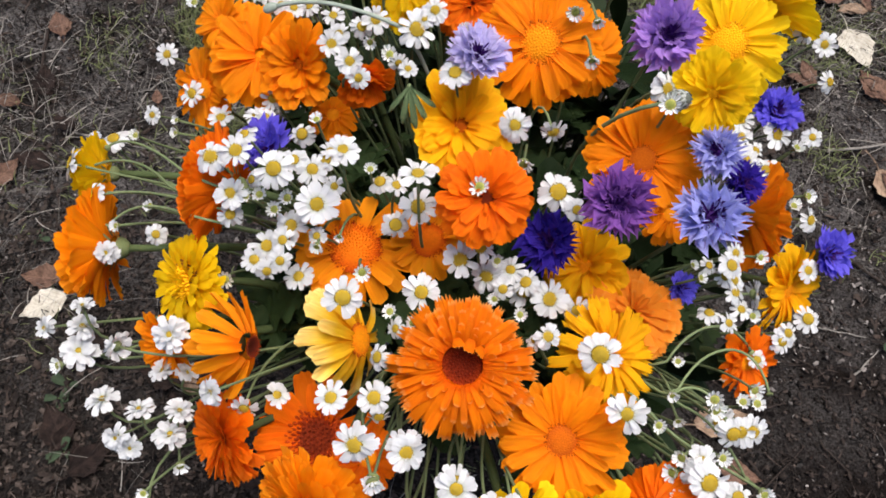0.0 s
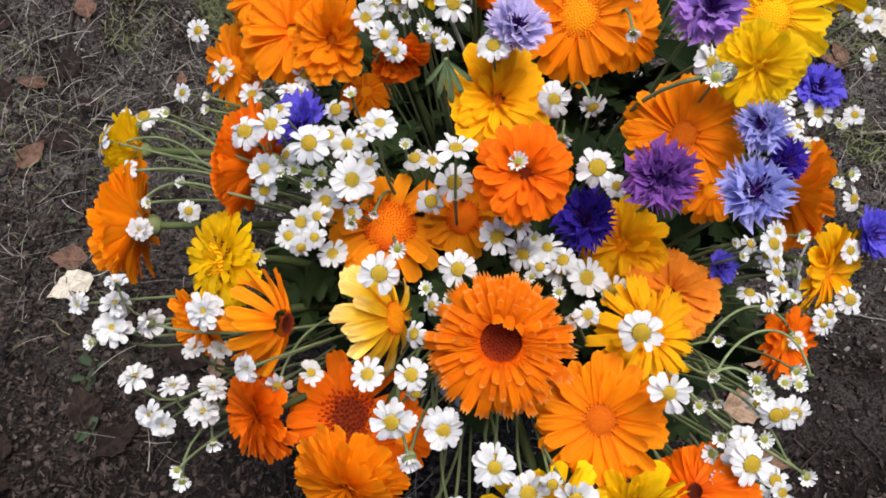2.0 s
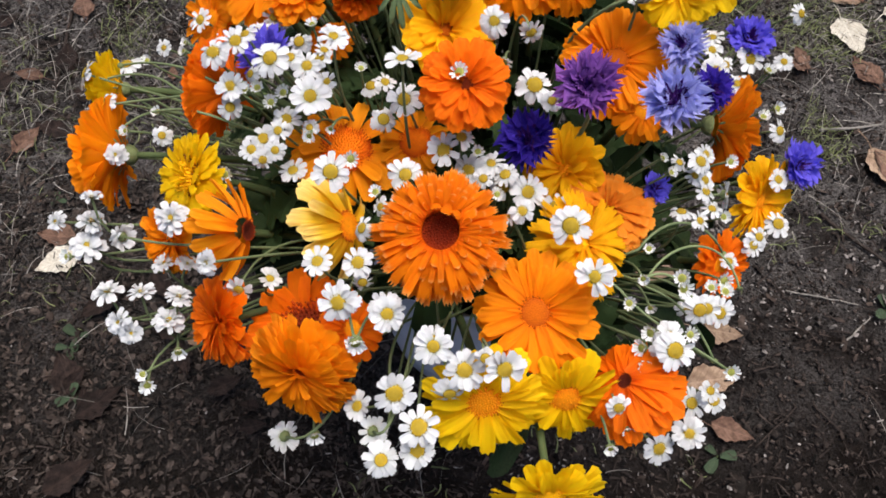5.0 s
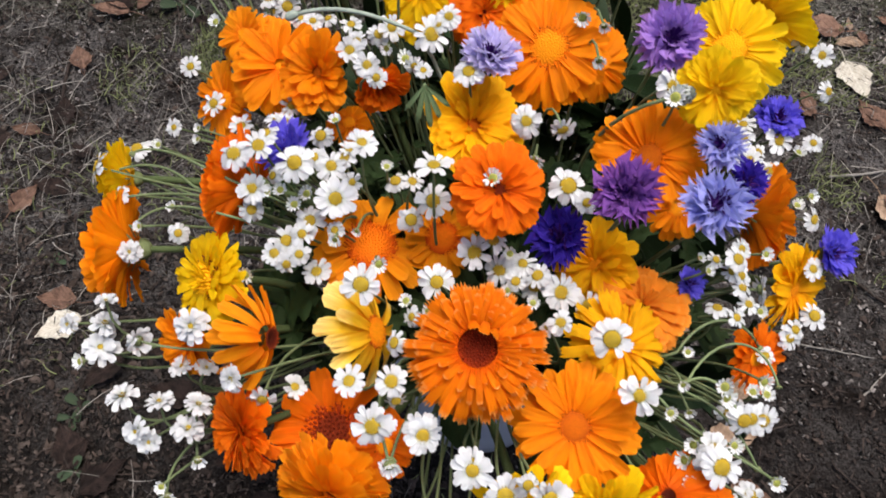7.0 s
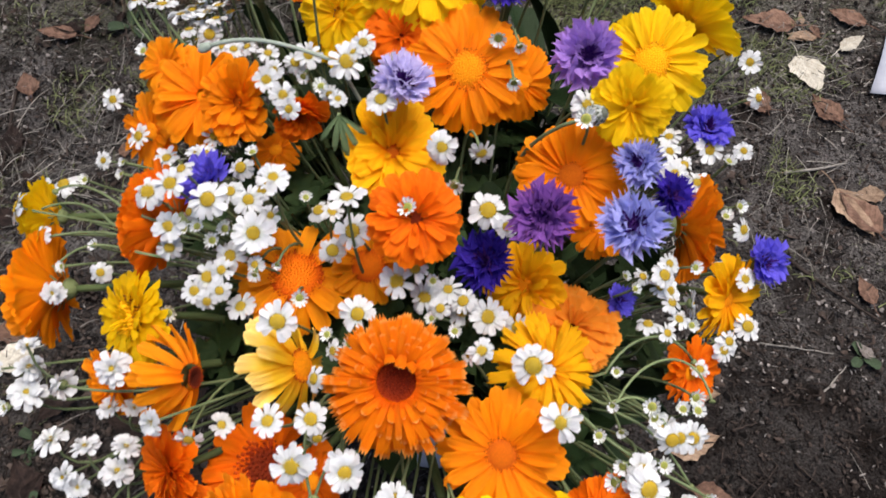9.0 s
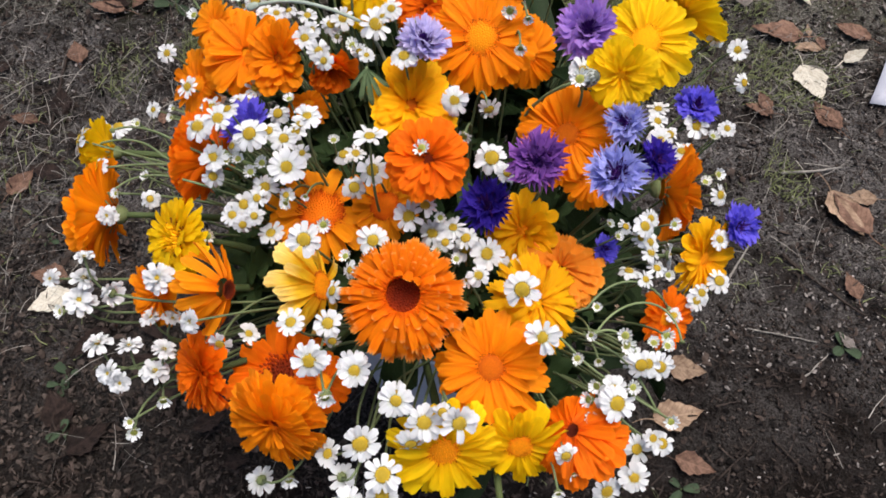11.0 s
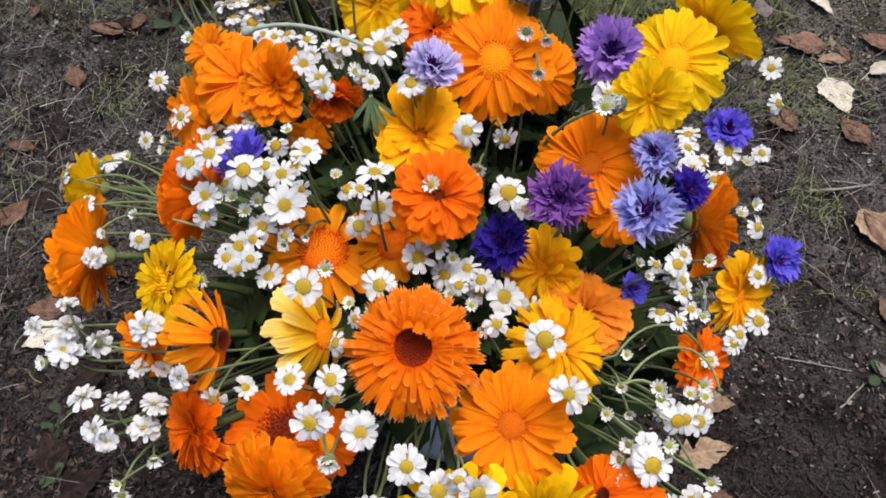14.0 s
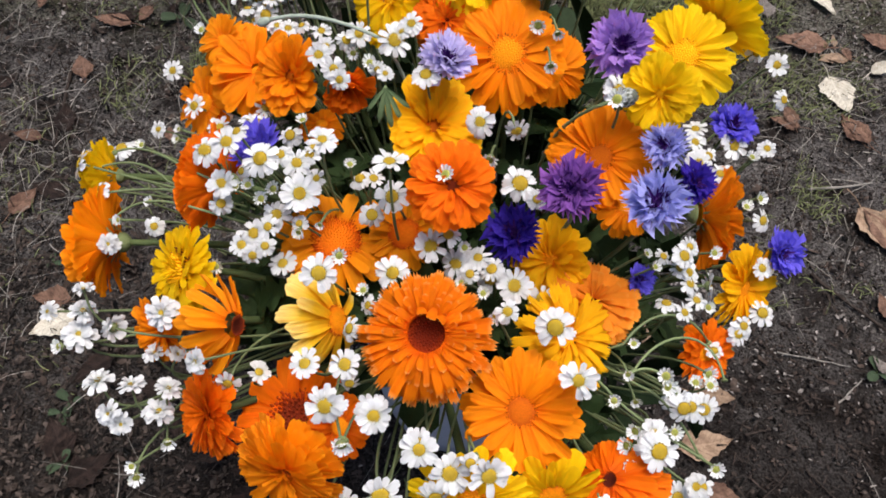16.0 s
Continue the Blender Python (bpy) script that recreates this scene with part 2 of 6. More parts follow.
def floret_disc_mesh(name, material, count, dome, height, fat, hollow=0.0, seed=0):
    """A flower's middle of radius 1: a low dome set with small floret tubes in a sunflower spiral."""
    r, verts, faces = random.Random(seed), [], []
    rings, sides = 5, 16
    for k in range(rings):
        q = 1.0 - k / rings
        for s in range(sides):
            t = 2 * math.pi * s / sides
            verts.append((q * math.cos(t), q * math.sin(t), dome * (1 - q * q) - hollow * (1 - q) ** 2))
    faces += [(k * sides + s, k * sides + (s + 1) % sides, (k + 1) * sides + (s + 1) % sides, (k + 1) * sides + s) for k in range(rings - 1) for s in range(sides)]
    faces.append(tuple(range((rings - 1) * sides, rings * sides)))
    for k in range(count):
        q, t = math.sqrt((k + 0.5) / count), k * 2.39996
        c = Vector((q * math.cos(t), q * math.sin(t), dome * (1 - q * q) - hollow * (1 - q) ** 2))
        up = Vector((c.x * 0.55, c.y * 0.55, 1)).normalized()
        a = up.orthogonal().normalized()
        b, h, w = up.cross(a), height * r.uniform(0.6, 1.25) * (0.55 + 0.6 * q), fat * r.uniform(0.8, 1.2)
        first = len(verts)
        for lift, wide in ((0, 0.8), (h, 1.0)):
            verts.extend(c + up * lift + (a * math.cos(x) + b * math.sin(x)) * w * wide for x in (0.0, 1.2566, 2.5133, 3.7699, 5.0265))
        verts.append(c + up * h * 1.15)
        faces.extend((first + x, first + (x + 1) % 5, first + 5 + (x + 1) % 5, first + 5 + x) for x in range(5))
        faces.extend((first + 5 + x, first + 5 + (x + 1) % 5, first + 10) for x in range(5))
    return link_mesh(name, verts, faces, material)


def aim(place, axis, turn=0.0, scale=1.0):
    """A pose whose +z points along axis."""
    q = Vector(axis).normalized().to_track_quat("Z", "Y").to_matrix().to_4x4()
    return Matrix.Translation(place) @ q @ Matrix.Rotation(turn, 4, "Z") @ Matrix.Scale(scale, 4)


# ---- the ground ----
def lumps(x, y):
    p = Vector((x, y, 0))
    return 0.006 * noise.noise(p * 5) + 0.004 * noise.noise(p * 17) + 0.0018 * noise.noise(p * 60)


def ground_height(x, y):
    fade = max(0.0, 1 - max(0.0, math.hypot(x - 0.1, y - 0.4) - 0.9) / 0.6)
    return lumps(x, y) * fade


def ground_material():
    m = Mat("dark_soil", 0.92)
    m.bsdf.inputs["Specular IOR Level"].default_value = 0.05
    v = m.coords("Object")
    fine, mid, wide = m.noise(v, 420, 6, 0.7), m.noise(v, 60, 6, 0.65), m.noise(v, 5, 3)
    soil = m.ramp(mid, (0.3, (0.003, 0.002, 0.0018)), (0.52, (0.0085, 0.006, 0.0053)), (0.75, (0.027, 0.020, 0.018)))
    soil = m.mix(m.ramp(fine, (0.55, (0, 0, 0)), (0.72, (0.6, 0.6, 0.6))), soil, (0.042, 0.033, 0.030))
    soil = m.mix(m.ramp(wide, (0.42, (0, 0, 0)), (0.62, (0.45, 0.45, 0.45))), soil, (0.018, 0.015, 0.0135))
    place = m.nodes.new("ShaderNodeSeparateXYZ")
    m.link(v, place.inputs[0])
    # soil pales with y: partly grit, partly near-side shade put into the colour
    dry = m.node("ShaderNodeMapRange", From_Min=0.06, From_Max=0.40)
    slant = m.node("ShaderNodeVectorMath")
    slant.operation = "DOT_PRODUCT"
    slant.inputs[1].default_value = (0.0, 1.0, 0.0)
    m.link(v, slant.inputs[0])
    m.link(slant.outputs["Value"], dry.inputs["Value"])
    away = m.node("ShaderNodeVectorMath")
    away.operation = "LENGTH"
    m.link(v, away.inputs[0])
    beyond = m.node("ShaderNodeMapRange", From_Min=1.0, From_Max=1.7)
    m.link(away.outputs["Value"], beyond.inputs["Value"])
    lit_share = m.mix(beyond.outputs[0], dry.outputs[0], m.ramp(m.noise(v, 1.1, 4), (0.42, (0, 0, 0)), (0.6, (0.8, 0.8, 0.8))))
    sandy_lit = m.mix(1.0, m.ramp(m.noise(v, 16, 5), (0.34, (0, 0, 0)), (0.56, (0.9, 0.9, 0.9))), lit_share, "MULTIPLY")
    soil = m.mix(sandy_lit, soil, m.ramp(fine, (0.38, (0.014, 0.012, 0.0115)), (0.66, (0.215, 0.198, 0.194))))
    far = m.node("ShaderNodeMapRange", From_Min=0.62, From_Max=1.05)
    m.link(place.outputs["Y"], far.inputs["Value"])
    moss_share = m.mix(beyond.outputs[0], far.outputs[0], m.ramp(m.noise(v, 0.8, 4), (0.45, (0, 0, 0)), (0.62, (0.8, 0.8, 0.8))))
    moss = m.mix(1.0, m.ramp(m.noise(v, 9, 4), (0.36, (0, 0, 0)), (0.56, (0.85, 0.85, 0.85))), moss_share, "MULTIPLY")
    soil = m.mix(moss, soil, m.ramp(fine, (0.35, (0.065, 0.075, 0.036)), (0.68, (0.26, 0.27, 0.14))))
    m.colour(soil)
    m.bump(m.mix(0.5, mid, fine), 1.0, 0.012)
    return m.mat


def build_ground():
    near = [i * 0.0125 for i in range(-60, 61)]
    far = [0.75 + 0.06 * 1.32 ** k for k in range(1, 29)]
    axis = [-v for v in reversed(far)] + near + far
    xs, ys = [v + 0.1 for v in axis], [v + 0.45 for v in axis]
    verts = [(x, y, ground_height(x, y)) for y in ys for x in xs]
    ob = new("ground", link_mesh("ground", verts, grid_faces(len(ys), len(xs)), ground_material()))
    tagged(ob, "dark crumbly woodland soil strewn with litter", "ground", kind="structure")


build_ground()

# ---- litter on the ground ----
STRAW = grain_material("dry_grass", (0.075, 0.068, 0.062), (0.27, 0.25, 0.23), 200, 0.7)
CHIP = grain_material("wood_litter", (0.006, 0.0042, 0.0038), (0.046, 0.034, 0.029), 200, 1.0)
GRASS = grain_material("green_grass", (0.085, 0.10, 0.045), (0.175, 0.19, 0.09), 90, 0.5, share=0.15)
BROWN_TUFT = grain_material("brown_dry_tuft", (0.026, 0.018, 0.012), (0.16, 0.108, 0.066), 45, 0.9)


def strips(name, material, label, category, spots, length, width, rise, curl, seed):
    """Many curved narrow blades in one mesh."""
    r, verts, faces = random.Random(seed), [], []
    for x, y in spots:
        t, l, w, k = r.uniform(0, 6.283), r.uniform(*length), r.uniform(*width), r.uniform(-curl, curl)
        up, z0 = r.uniform(*rise), ground_height(x, y) + r.uniform(-0.001, 0.005)
        first, px, py = len(verts), x, y
        for j in range(5):
            q = j / 4
            side = Vector((-math.sin(t), math.cos(t), 0)) * w * (1 - 0.75 * q) / 2
            z = max(ground_height(px, py) + 0.0012, z0 + up * math.sin(q * 1.9))
            verts += [(px - side.x, py - side.y, z), (px + side.x, py + side.y, z + w * 0.35)]
            px, py, t = px + math.cos(t) * l / 4, py + math.sin(t) * l / 4, t + k / 4
        faces += [(first + 2 * j, first + 2 * j + 1, first + 2 * j + 3, first + 2 * j + 2) for j in range(4)]
    tagged(new(name, link_mesh(name, verts, faces, material)), label, category, kind="stuff")


def scatter(n, seed, chance):
    r, out = random.Random(seed), []
    while len(out) < n:
        x, y = r.uniform(-0.65, 0.95), r.uniform(-0.15, 1.25)
        if r.random() < chance(x, y):
            out.append((x, y))
    return out


def clumpy(x, y, scale, lo=-0.1, hi=0.35):
    return min(1.0, max(0.0, (noise.noise(Vector((x * scale, y * scale, 3.3))) - lo) / (hi - lo)))


strips("dry_grass", STRAW, "grey bleached dry grass lying on the soil", "grass",
       scatter(5400, 1, lambda x, y: (0.9 if x < 0.1 else 0.3) * (0.15 + 0.85 * clumpy(x, y, 6)) * (1 if y > 0.3 else 0.35 if x < -0.02 else 0.15)), (0.012, 0.06), (0.0003, 0.0012), (0.0, 0.014), 0.9, 11)
strips("wood_litter", CHIP, "dark bits of bark and needles on the soil", "litter",
       scatter(24000, 2, lambda x, y: 0.9 if x < 0.15 else 0.6), (0.004, 0.018), (0.0006, 0.0022), (0.0, 0.006), 0.5, 12)


def build_flakes(name, n, seed, size, material, label, chance):
    """Small torn flakes of leaf and bark, lying at all angles."""
    r, verts, faces = random.Random(seed), [], []
    for x, y in scatter(n, seed, chance):
        s, t, z, first = r.uniform(*size) * r.uniform(0.5, 1), r.uniform(0, 6.283), ground_height(x, y), len(verts)
        a, slim = Vector((r.uniform(-0.8, 0.8), r.uniform(-0.8, 0.8), 1)).normalized(), r.uniform(0.14, 0.75)
        e = Vector((math.cos(t), math.sin(t), 0))
        e = (e - a * e.dot(a)).normalized()
        f = a.cross(e)
        for k in range(5):
            q, w = 6.283 * k / 5, s * r.uniform(0.6, 1.25)
            p = e * math.cos(q) * w + f * math.sin(q) * w * slim
            verts.append((x + p.x, y + p.y, max(z + 0.0005, z + 0.003 + p.z)))
        verts.append((x, y, z + 0.003 + s * r.uniform(0.0, 0.35)))
        faces += [(first + k, first + (k + 1) % 5, first + 5) for k in range(5)]
    tagged(new(name, link_mesh(name, verts, faces, material, False)), label, "litter", kind="stuff")


FLAKE_DARK = grain_material("dark_flake", (0.006, 0.0042, 0.0038), (0.046, 0.034, 0.029), 300, 1.0)
FLAKE_PALE = grain_material("pale_flake", (0.05, 0.044, 0.042), (0.25, 0.225, 0.215), 300, 0.85)
build_flakes("dark_flakes", 22000, 51, (0.0014, 0.0055), FLAKE_DARK, "torn dark brown flakes of leaf and bark", lambda x, y: 0.9 if x < 0.25 else 0.7)
build_flakes("pale_flakes", 24000, 52, (0.0008, 0.0042), FLAKE_PALE, "small pale flakes of dry leaf and grit", lambda x, y: (0.1 if x + y < 0.22 else 0.35 if y < 0.2 else 1.0) * (0.25 + 0.75 * clumpy(x, y, 8, -0.2, 0.3)))


MULCH = grain_material("damp_mulch", (0.0018, 0.0014, 0.0012), (0.075, 0.058, 0.050), 240, 1.0)
build_flakes("damp_mulch", 14000, 54, (0.002, 0.0065), MULCH, "dark shreds of bark and leaf", lambda x, y: 1.0 if x < 0.06 and y < 0.30 - 0.3 * x else 0.0)
FRAGMENT = grain_material("leaf_fragment", (0.006, 0.0042, 0.0036), (0.058, 0.042, 0.035), 160, 1.0)
build_flakes("leaf_fragments", 11000, 53, (0.002, 0.008), FRAGMENT, "broken brown pieces of dead leaf", lambda x, y: 0.9 if x + 0.4 * y < 0.3 else 0.3)


def build_crumbs():
    r, verts, faces = random.Random(21), [], []
    for x, y in scatter(26000, 4, lambda x, y: 0.3 + 0.7 * clumpy(x, y, 14, -0.2, 0.3) if x > 0.2 else 0.2):
        s, z, first = r.uniform(0.0006, 0.003) * (2.0 if r.random() < 0.03 else 1), ground_height(x, y), len(verts)
        for dx, dy, dz in ((1, 0, 0), (0, 1, 0), (-1, 0, 0), (0, -1, 0), (0, 0, 0.9), (0, 0, -0.5)):
            verts.append((x + s * dx * r.uniform(0.6, 1.3), y + s * dy * r.uniform(0.6, 1.3), z + s * (0.35 + dz * r.uniform(0.6, 1.2))))
        faces += [(first + k, first + (k + 1) % 4, first + 4) for k in range(4)] + [(first + (k + 1) % 4, first + k, first + 5) for k in range(4)]
    mat = grain_material("soil_crumb", (0.008, 0.006, 0.0055), (0.066, 0.052, 0.046), 500, 0.95, 0.95)
    tagged(new("soil_crumbs", link_mesh("soil_crumbs", verts, faces, mat)), "small grey-brown crumbs of soil and grit", "soil", kind="stuff")


build_crumbs()


def build_tuft():
    """The dry brown tussock beside the trunk."""
    r, verts, faces = random.Random(31), [], []
    for _ in range(3000):
        a, q = r.uniform(0, 6.283), math.sqrt(r.random())
        x, y = -0.185 + 0.115 * q * math.cos(a), 0.82 + 0.10 * q * math.sin(a)
        h, lean, w, first = r.uniform(0.012, 0.055) * (1.15 - 0.6 * q), r.uniform(0.01, 0.055), r.uniform(0.0005, 0.0013), len(verts)
        h *= 0.55 + 0.9 * clumpy(x, y, 22, -0.2, 0.3)
        b = a + r.uniform(-0.5, 0.5) + 2.6 * noise.noise(Vector((x * 24, y * 24, 3.0)))
        for j in range(4):
            s = j / 3
            px, py, pz = x + lean * s * s * math.cos(b), y + lean * s * s * math.sin(b), ground_height(x, y) + h * math.sin(1.4 * s)
            verts += [(px - w * (1 - 0.8 * s), py, pz), (px + w * (1 - 0.8 * s), py + w * 0.4, pz)]
        faces += [(first + 2 * j, first + 2 * j + 1, first + 2 * j + 3, first + 2 * j + 2) for j in range(3)]
    tagged(new("dry_tussock", link_mesh("dry_tussock", verts, faces, BROWN_TUFT)), "brown withered grass tussock beside the birch", "grass", kind="stuff")


build_tuft()


def trunk_radius(t, z):
    r = 0.185 + 0.05 * math.exp(-max(z, 0) / 0.09) * (1 + 0.35 * math.cos(5 * t + 0.6)) - 0.012 * max(z, 0)
    return r + 0.012 * noise.noise(Vector((3 * math.cos(t), 3 * math.sin(t), z * 2))) + 0.006 * noise.noise(Vector((11 * math.cos(t), 11 * math.sin(t), z * 5)))


def bark_patch_mesh(middle, low, tall, wide, seed, material):
    """A thin torn sheet of white bark that lies on the trunk and lifts at its edges."""
    r, verts, rows, cols = random.Random(seed), [], 12, 7
    edge = [r.uniform(0.4, 1.0) for _ in range(2 * rows)]
    ragged = [r.uniform(-0.004, 0.034) for _ in range(cols)]
    for j in range(rows):
        v = j / (rows - 1)
        ends = min(1.0, 2.5 * min(v, 1 - v) + 0.6)
        for i in range(cols):
            u = 2 * i / (cols - 1) - 1
            half = 0.5 * wide * ends * (edge[2 * j] if u < 0 else edge[2 * j + 1])
            z = low + tall * v + (1 - v) * ragged[i]
            t = middle + u * half / 0.2 + 0.03 * math.sin(4 * v + seed)
            k = trunk_radius(t, z) + 0.006 + 0.006 * u * u + r.uniform(0, 0.0015)
            verts.append((k * math.cos(t), k * math.sin(t), z))
    return link_mesh("bark_patch", verts, grid_faces(rows, cols), material)


def build_birch():
    m = Mat("black_bark", 0.9)
    m.bsdf.inputs["Specular IOR Level"].default_value = 0.06
    v = m.coords("Object")
    cracks, fine = m.noise(m.coords("Object", (26, 26, 5)), 1.0, 6, 0.7), m.noise(v, 90, 5)
    grey = m.ramp(fine, (0.3, (0.05, 0.045, 0.045)), (0.7, (0.13, 0.12, 0.125)))
    dark = m.ramp(fine, (0.3, (0.004, 0.003, 0.003)), (0.75, (0.030, 0.025, 0.022)))
    m.colour(m.mix(m.ramp(cracks, (0.56, (0, 0, 0)), (0.64, (0.8, 0.8, 0.8))), dark, grey))
    m.bump(m.mix(0.4, cracks, fine), 0.9, 0.02)
    white = Mat("white_bark", 0.8)
    white.bsdf.inputs["Specular IOR Level"].default_value = 0.1
    speck, stripe = white.noise(white.coords("Object"), 110, 5), white.noise(white.coords("Object", (12, 12, 90)), 1.0, 4)
    pale = white.ramp(speck, (0.3, (0.24, 0.235, 0.25)), (0.7, (0.48, 0.47, 0.50)))
    white.colour(white.mix(white.ramp(stripe, (0.50, (0, 0, 0)), (0.60, (0.9, 0.9, 0.9))), pale, (0.05, 0.045, 0.045)))
    white.bump(speck, 0.5, 0.004)
    tree = tagged(new("birch_tree"), "old birch with black fissured bark and white patches", "tree")
    tree.matrix_basis = pose(0.035, 0.985, 0)
    verts, sides, heights = [], 56, [-0.05, 0.0, 0.02, 0.045, 0.07, 0.09, 0.115, 0.14, 0.17, 0.2, 0.24, 0.28, 0.34, 0.4, 0.47, 0.55, 0.65, 0.75, 1.0, 1.35, 1.75, 2.2]
    for z in heights:
        for k in range(sides):
            t = 2 * math.pi * k / sides
            r = trunk_radius(t, z)
            verts.append((r * math.cos(t), r * math.sin(t), z))
    n = len(heights)
    faces = [(k * sides + j, k * sides + (j + 1) % sides, (k + 1) * sides + (j + 1) % sides, (k + 1) * sides + j) for k in range(n - 1) for j in range(sides)]
    faces.append(tuple(range((n - 1) * sides, n * sides)))
    trunk = child("trunk", link_mesh("trunk", verts, faces, m.mat), tree)
    r = random.Random(12)
    spots = [(-2.62, 0.004, 0.18, 0.05), (-2.26, 0.012, 0.24, 0.06), (-1.98, 0.008, 0.16, 0.032), (-1.06, 0.010, 0.22, 0.034), (-0.78, 0.02, 0.18, 0.05), (-1.84, 0.06, 0.14, 0.03), (-1.5, 0.22, 0.16, 0.04)]
    spots += [(r.uniform(-math.pi, math.pi), r.uniform(0.28, 1.9), r.uniform(0.08, 0.24), r.uniform(0.04, 0.10)) for _ in range(26)]
    for k, (middle, low, tall, wide) in enumerate(spots):
        child("bark_patch", bark_patch_mesh(middle, low, tall, wide, k, white.mat), trunk, label="curling white bark" if k == 0 else "")


build_birch()


def dry_leaf_material(name, dark, light, spot):
    """A withered leaf: a paler midrib, slanting side veins, blotches and small dark specks."""
    m = Mat(name, 0.75)
    m.bsdf.inputs["Specular IOR Level"].default_value = 0.15
    v = m.coords("Object")
    blotch, fine = m.noise(v, 5, 5, 0.7), m.noise(v, 40, 4)
    colour = m.ramp(blotch, (0.36, dark), (0.62, light))
    colour = m.mix(m.ramp(fine, (0.52, (0, 0, 0)), (0.72, (0.7, 0.7, 0.7))), colour, spot)
    parts = m.nodes.new("ShaderNodeSeparateXYZ")
    m.link(v, parts.inputs[0])
    side = m.node("ShaderNodeMath")
    side.operation = "ABSOLUTE"
    m.link(parts.outputs["X"], side.inputs[0])
    slant = m.node("ShaderNodeMath")
    slant.operation = "SUBTRACT"
    m.link(parts.outputs["Y"], slant.inputs[0])
    m.link(side.outputs[0], slant.inputs[1])
    comb = m.node("ShaderNodeMath")
    comb.operation = "PINGPONG"
    comb.inputs[1].default_value = 0.06
    m.link(slant.outputs[0], comb.inputs[0])
    ribs = m.ramp(comb.outputs[0], (0.0, (0.35, 0.35, 0.35)), (0.02, (0, 0, 0)))
    colour = m.mix(ribs, colour, spot)
    colour = m.mix(m.ramp(side.outputs[0], (0.008, (0.55, 0.55, 0.55)), (0.022, (0, 0, 0))), colour, light)
    colour = m.vary(colour, 0.2)
    m.colour(colour)
    m.bump(m.mix(0.5, blotch, fine), 0.6, 0.02)
    return m.mat


LITTER = {
    "cream": dry_leaf_material("cream_leaf", (0.42, 0.385, 0.32), (0.62, 0.585, 0.51), (0.25, 0.18, 0.12)),
    "tan": dry_leaf_material("tan_leaf", (0.17, 0.11, 0.075), (0.36, 0.255, 0.18), (0.09, 0.05, 0.035)),
    "rust": dry_leaf_material("rust_leaf", (0.085, 0.046, 0.034), (0.215, 0.128, 0.092), (0.05, 0.028, 0.02)),
    "dark": dry_leaf_material("dark_leaf", (0.010, 0.0065, 0.0056), (0.039, 0.025, 0.021), (0.009, 0.006, 0.005)),
    "grey": dry_leaf_material("grey_leaf", (0.12, 0.10, 0.09), (0.25, 0.22, 0.205), (0.06, 0.05, 0.045)),
    "green": grain_material("weed_green", (0.022, 0.036, 0.020), (0.055, 0.078, 0.045), 70, 0.1, source="object"),
}
LITTER_WORDS = {"cream": "pale cream", "tan": "tan", "rust": "reddish-brown", "dark": "dark brown", "grey": "grey faded", "green": "dull green"}


covered = []


def fallen_leaf(x, y, size, turn, hue, slim=0.75, curl=0.12, lift=0.006):
    """A birch leaf: broad below, drawn out to a tip, with a fold along its midrib and a thin stalk."""
    r = random.Random(int(1e4 * (x + 2 * y)))
    covered.append((x, y, size * 0.42))
    leaf = tagged(new("fallen_leaf"), f"{LITTER_WORDS[hue]} curled birch leaf fallen on the soil", "leaf", "fallen leaves")
    leaf.matrix_basis = Matrix.Translation((x, y, ground_height(x, y) + lift)) @ Matrix.Rotation(radians(turn), 4, "Z") @ Matrix.Scale(size, 4)
    rows, cols, verts, ph = 11, 9, [], r.uniform(0, 6)
    for j in range(rows):
        v = j / (rows - 1)
        w = slim * (math.sin(math.pi * min(1, v * 1.7 + 0.06) * 0.5) ** 0.7) * (1 - max(0, v - 0.3) / 0.7) ** 0.85
        for i in range(cols):
            u = 2 * i / (cols - 1) - 1
            jag = 1 + (0.09 * (-1) ** j if abs(u) > 0.99 and 0 < j < rows - 1 else 0)
            z = curl * (abs(u) * w) ** 1.3 + curl * 0.9 * (v - 0.4) ** 2 + 0.02 * math.sin(9 * v + ph) * u + 0.02 * math.sin(5 * u + ph)
            verts.append((u * w * 0.5 * jag, v - 0.5, max(z, 0) + 0.01))
    child("blade", link_mesh("blade", verts, grid_faces(rows, cols), LITTER[hue]), leaf)
    pts = [Vector((0.04 * math.sin(ph + 3 * k / 5), -0.5 - 0.42 * k / 5, 0.012)) for k in range(6)]
    child("stalk", tube_mesh("stalk", LITTER[hue], pts, [0.014 - 0.001 * k for k in range(6)], 5), leaf)


def weed(x, y, size, turn):
    """A low seedling with a few round leaves."""
    plant = tagged(new("seedling"), "small dull green seedling growing in the soil", "seedling", "seedlings")
    plant.matrix_basis = Matrix.Translation((x, y, ground_height(x, y))) @ Matrix.Rotation(radians(turn), 4, "Z") @ Matrix.Scale(size, 4)
    r = random.Random(int(1e4 * x))
    me = petal_mesh("seedling_leaf", LITTER["green"], 0.62, 0.35, -0.15, 0.3, 1, 0.0, seed=3)
    for k in range(3):
        child("leaf", me, plant, Matrix.Rotation(k * 2.094 + r.uniform(-0.3, 0.3), 4, "Z") @ Matrix.Translation((0, 0.12, 0.22)) @ Matrix.Rotation(r.uniform(-0.1, 0.5), 4, "X") @ Matrix.Scale(r.uniform(0.55, 0.95), 4))
    child("stem", tube_mesh("stem", STEM, [Vector((0, 0, -0.05)), Vector((0.02, 0, 0.1)), Vector((0, 0.02, 0.24))], [0.05, 0.045, 0.04]), plant)


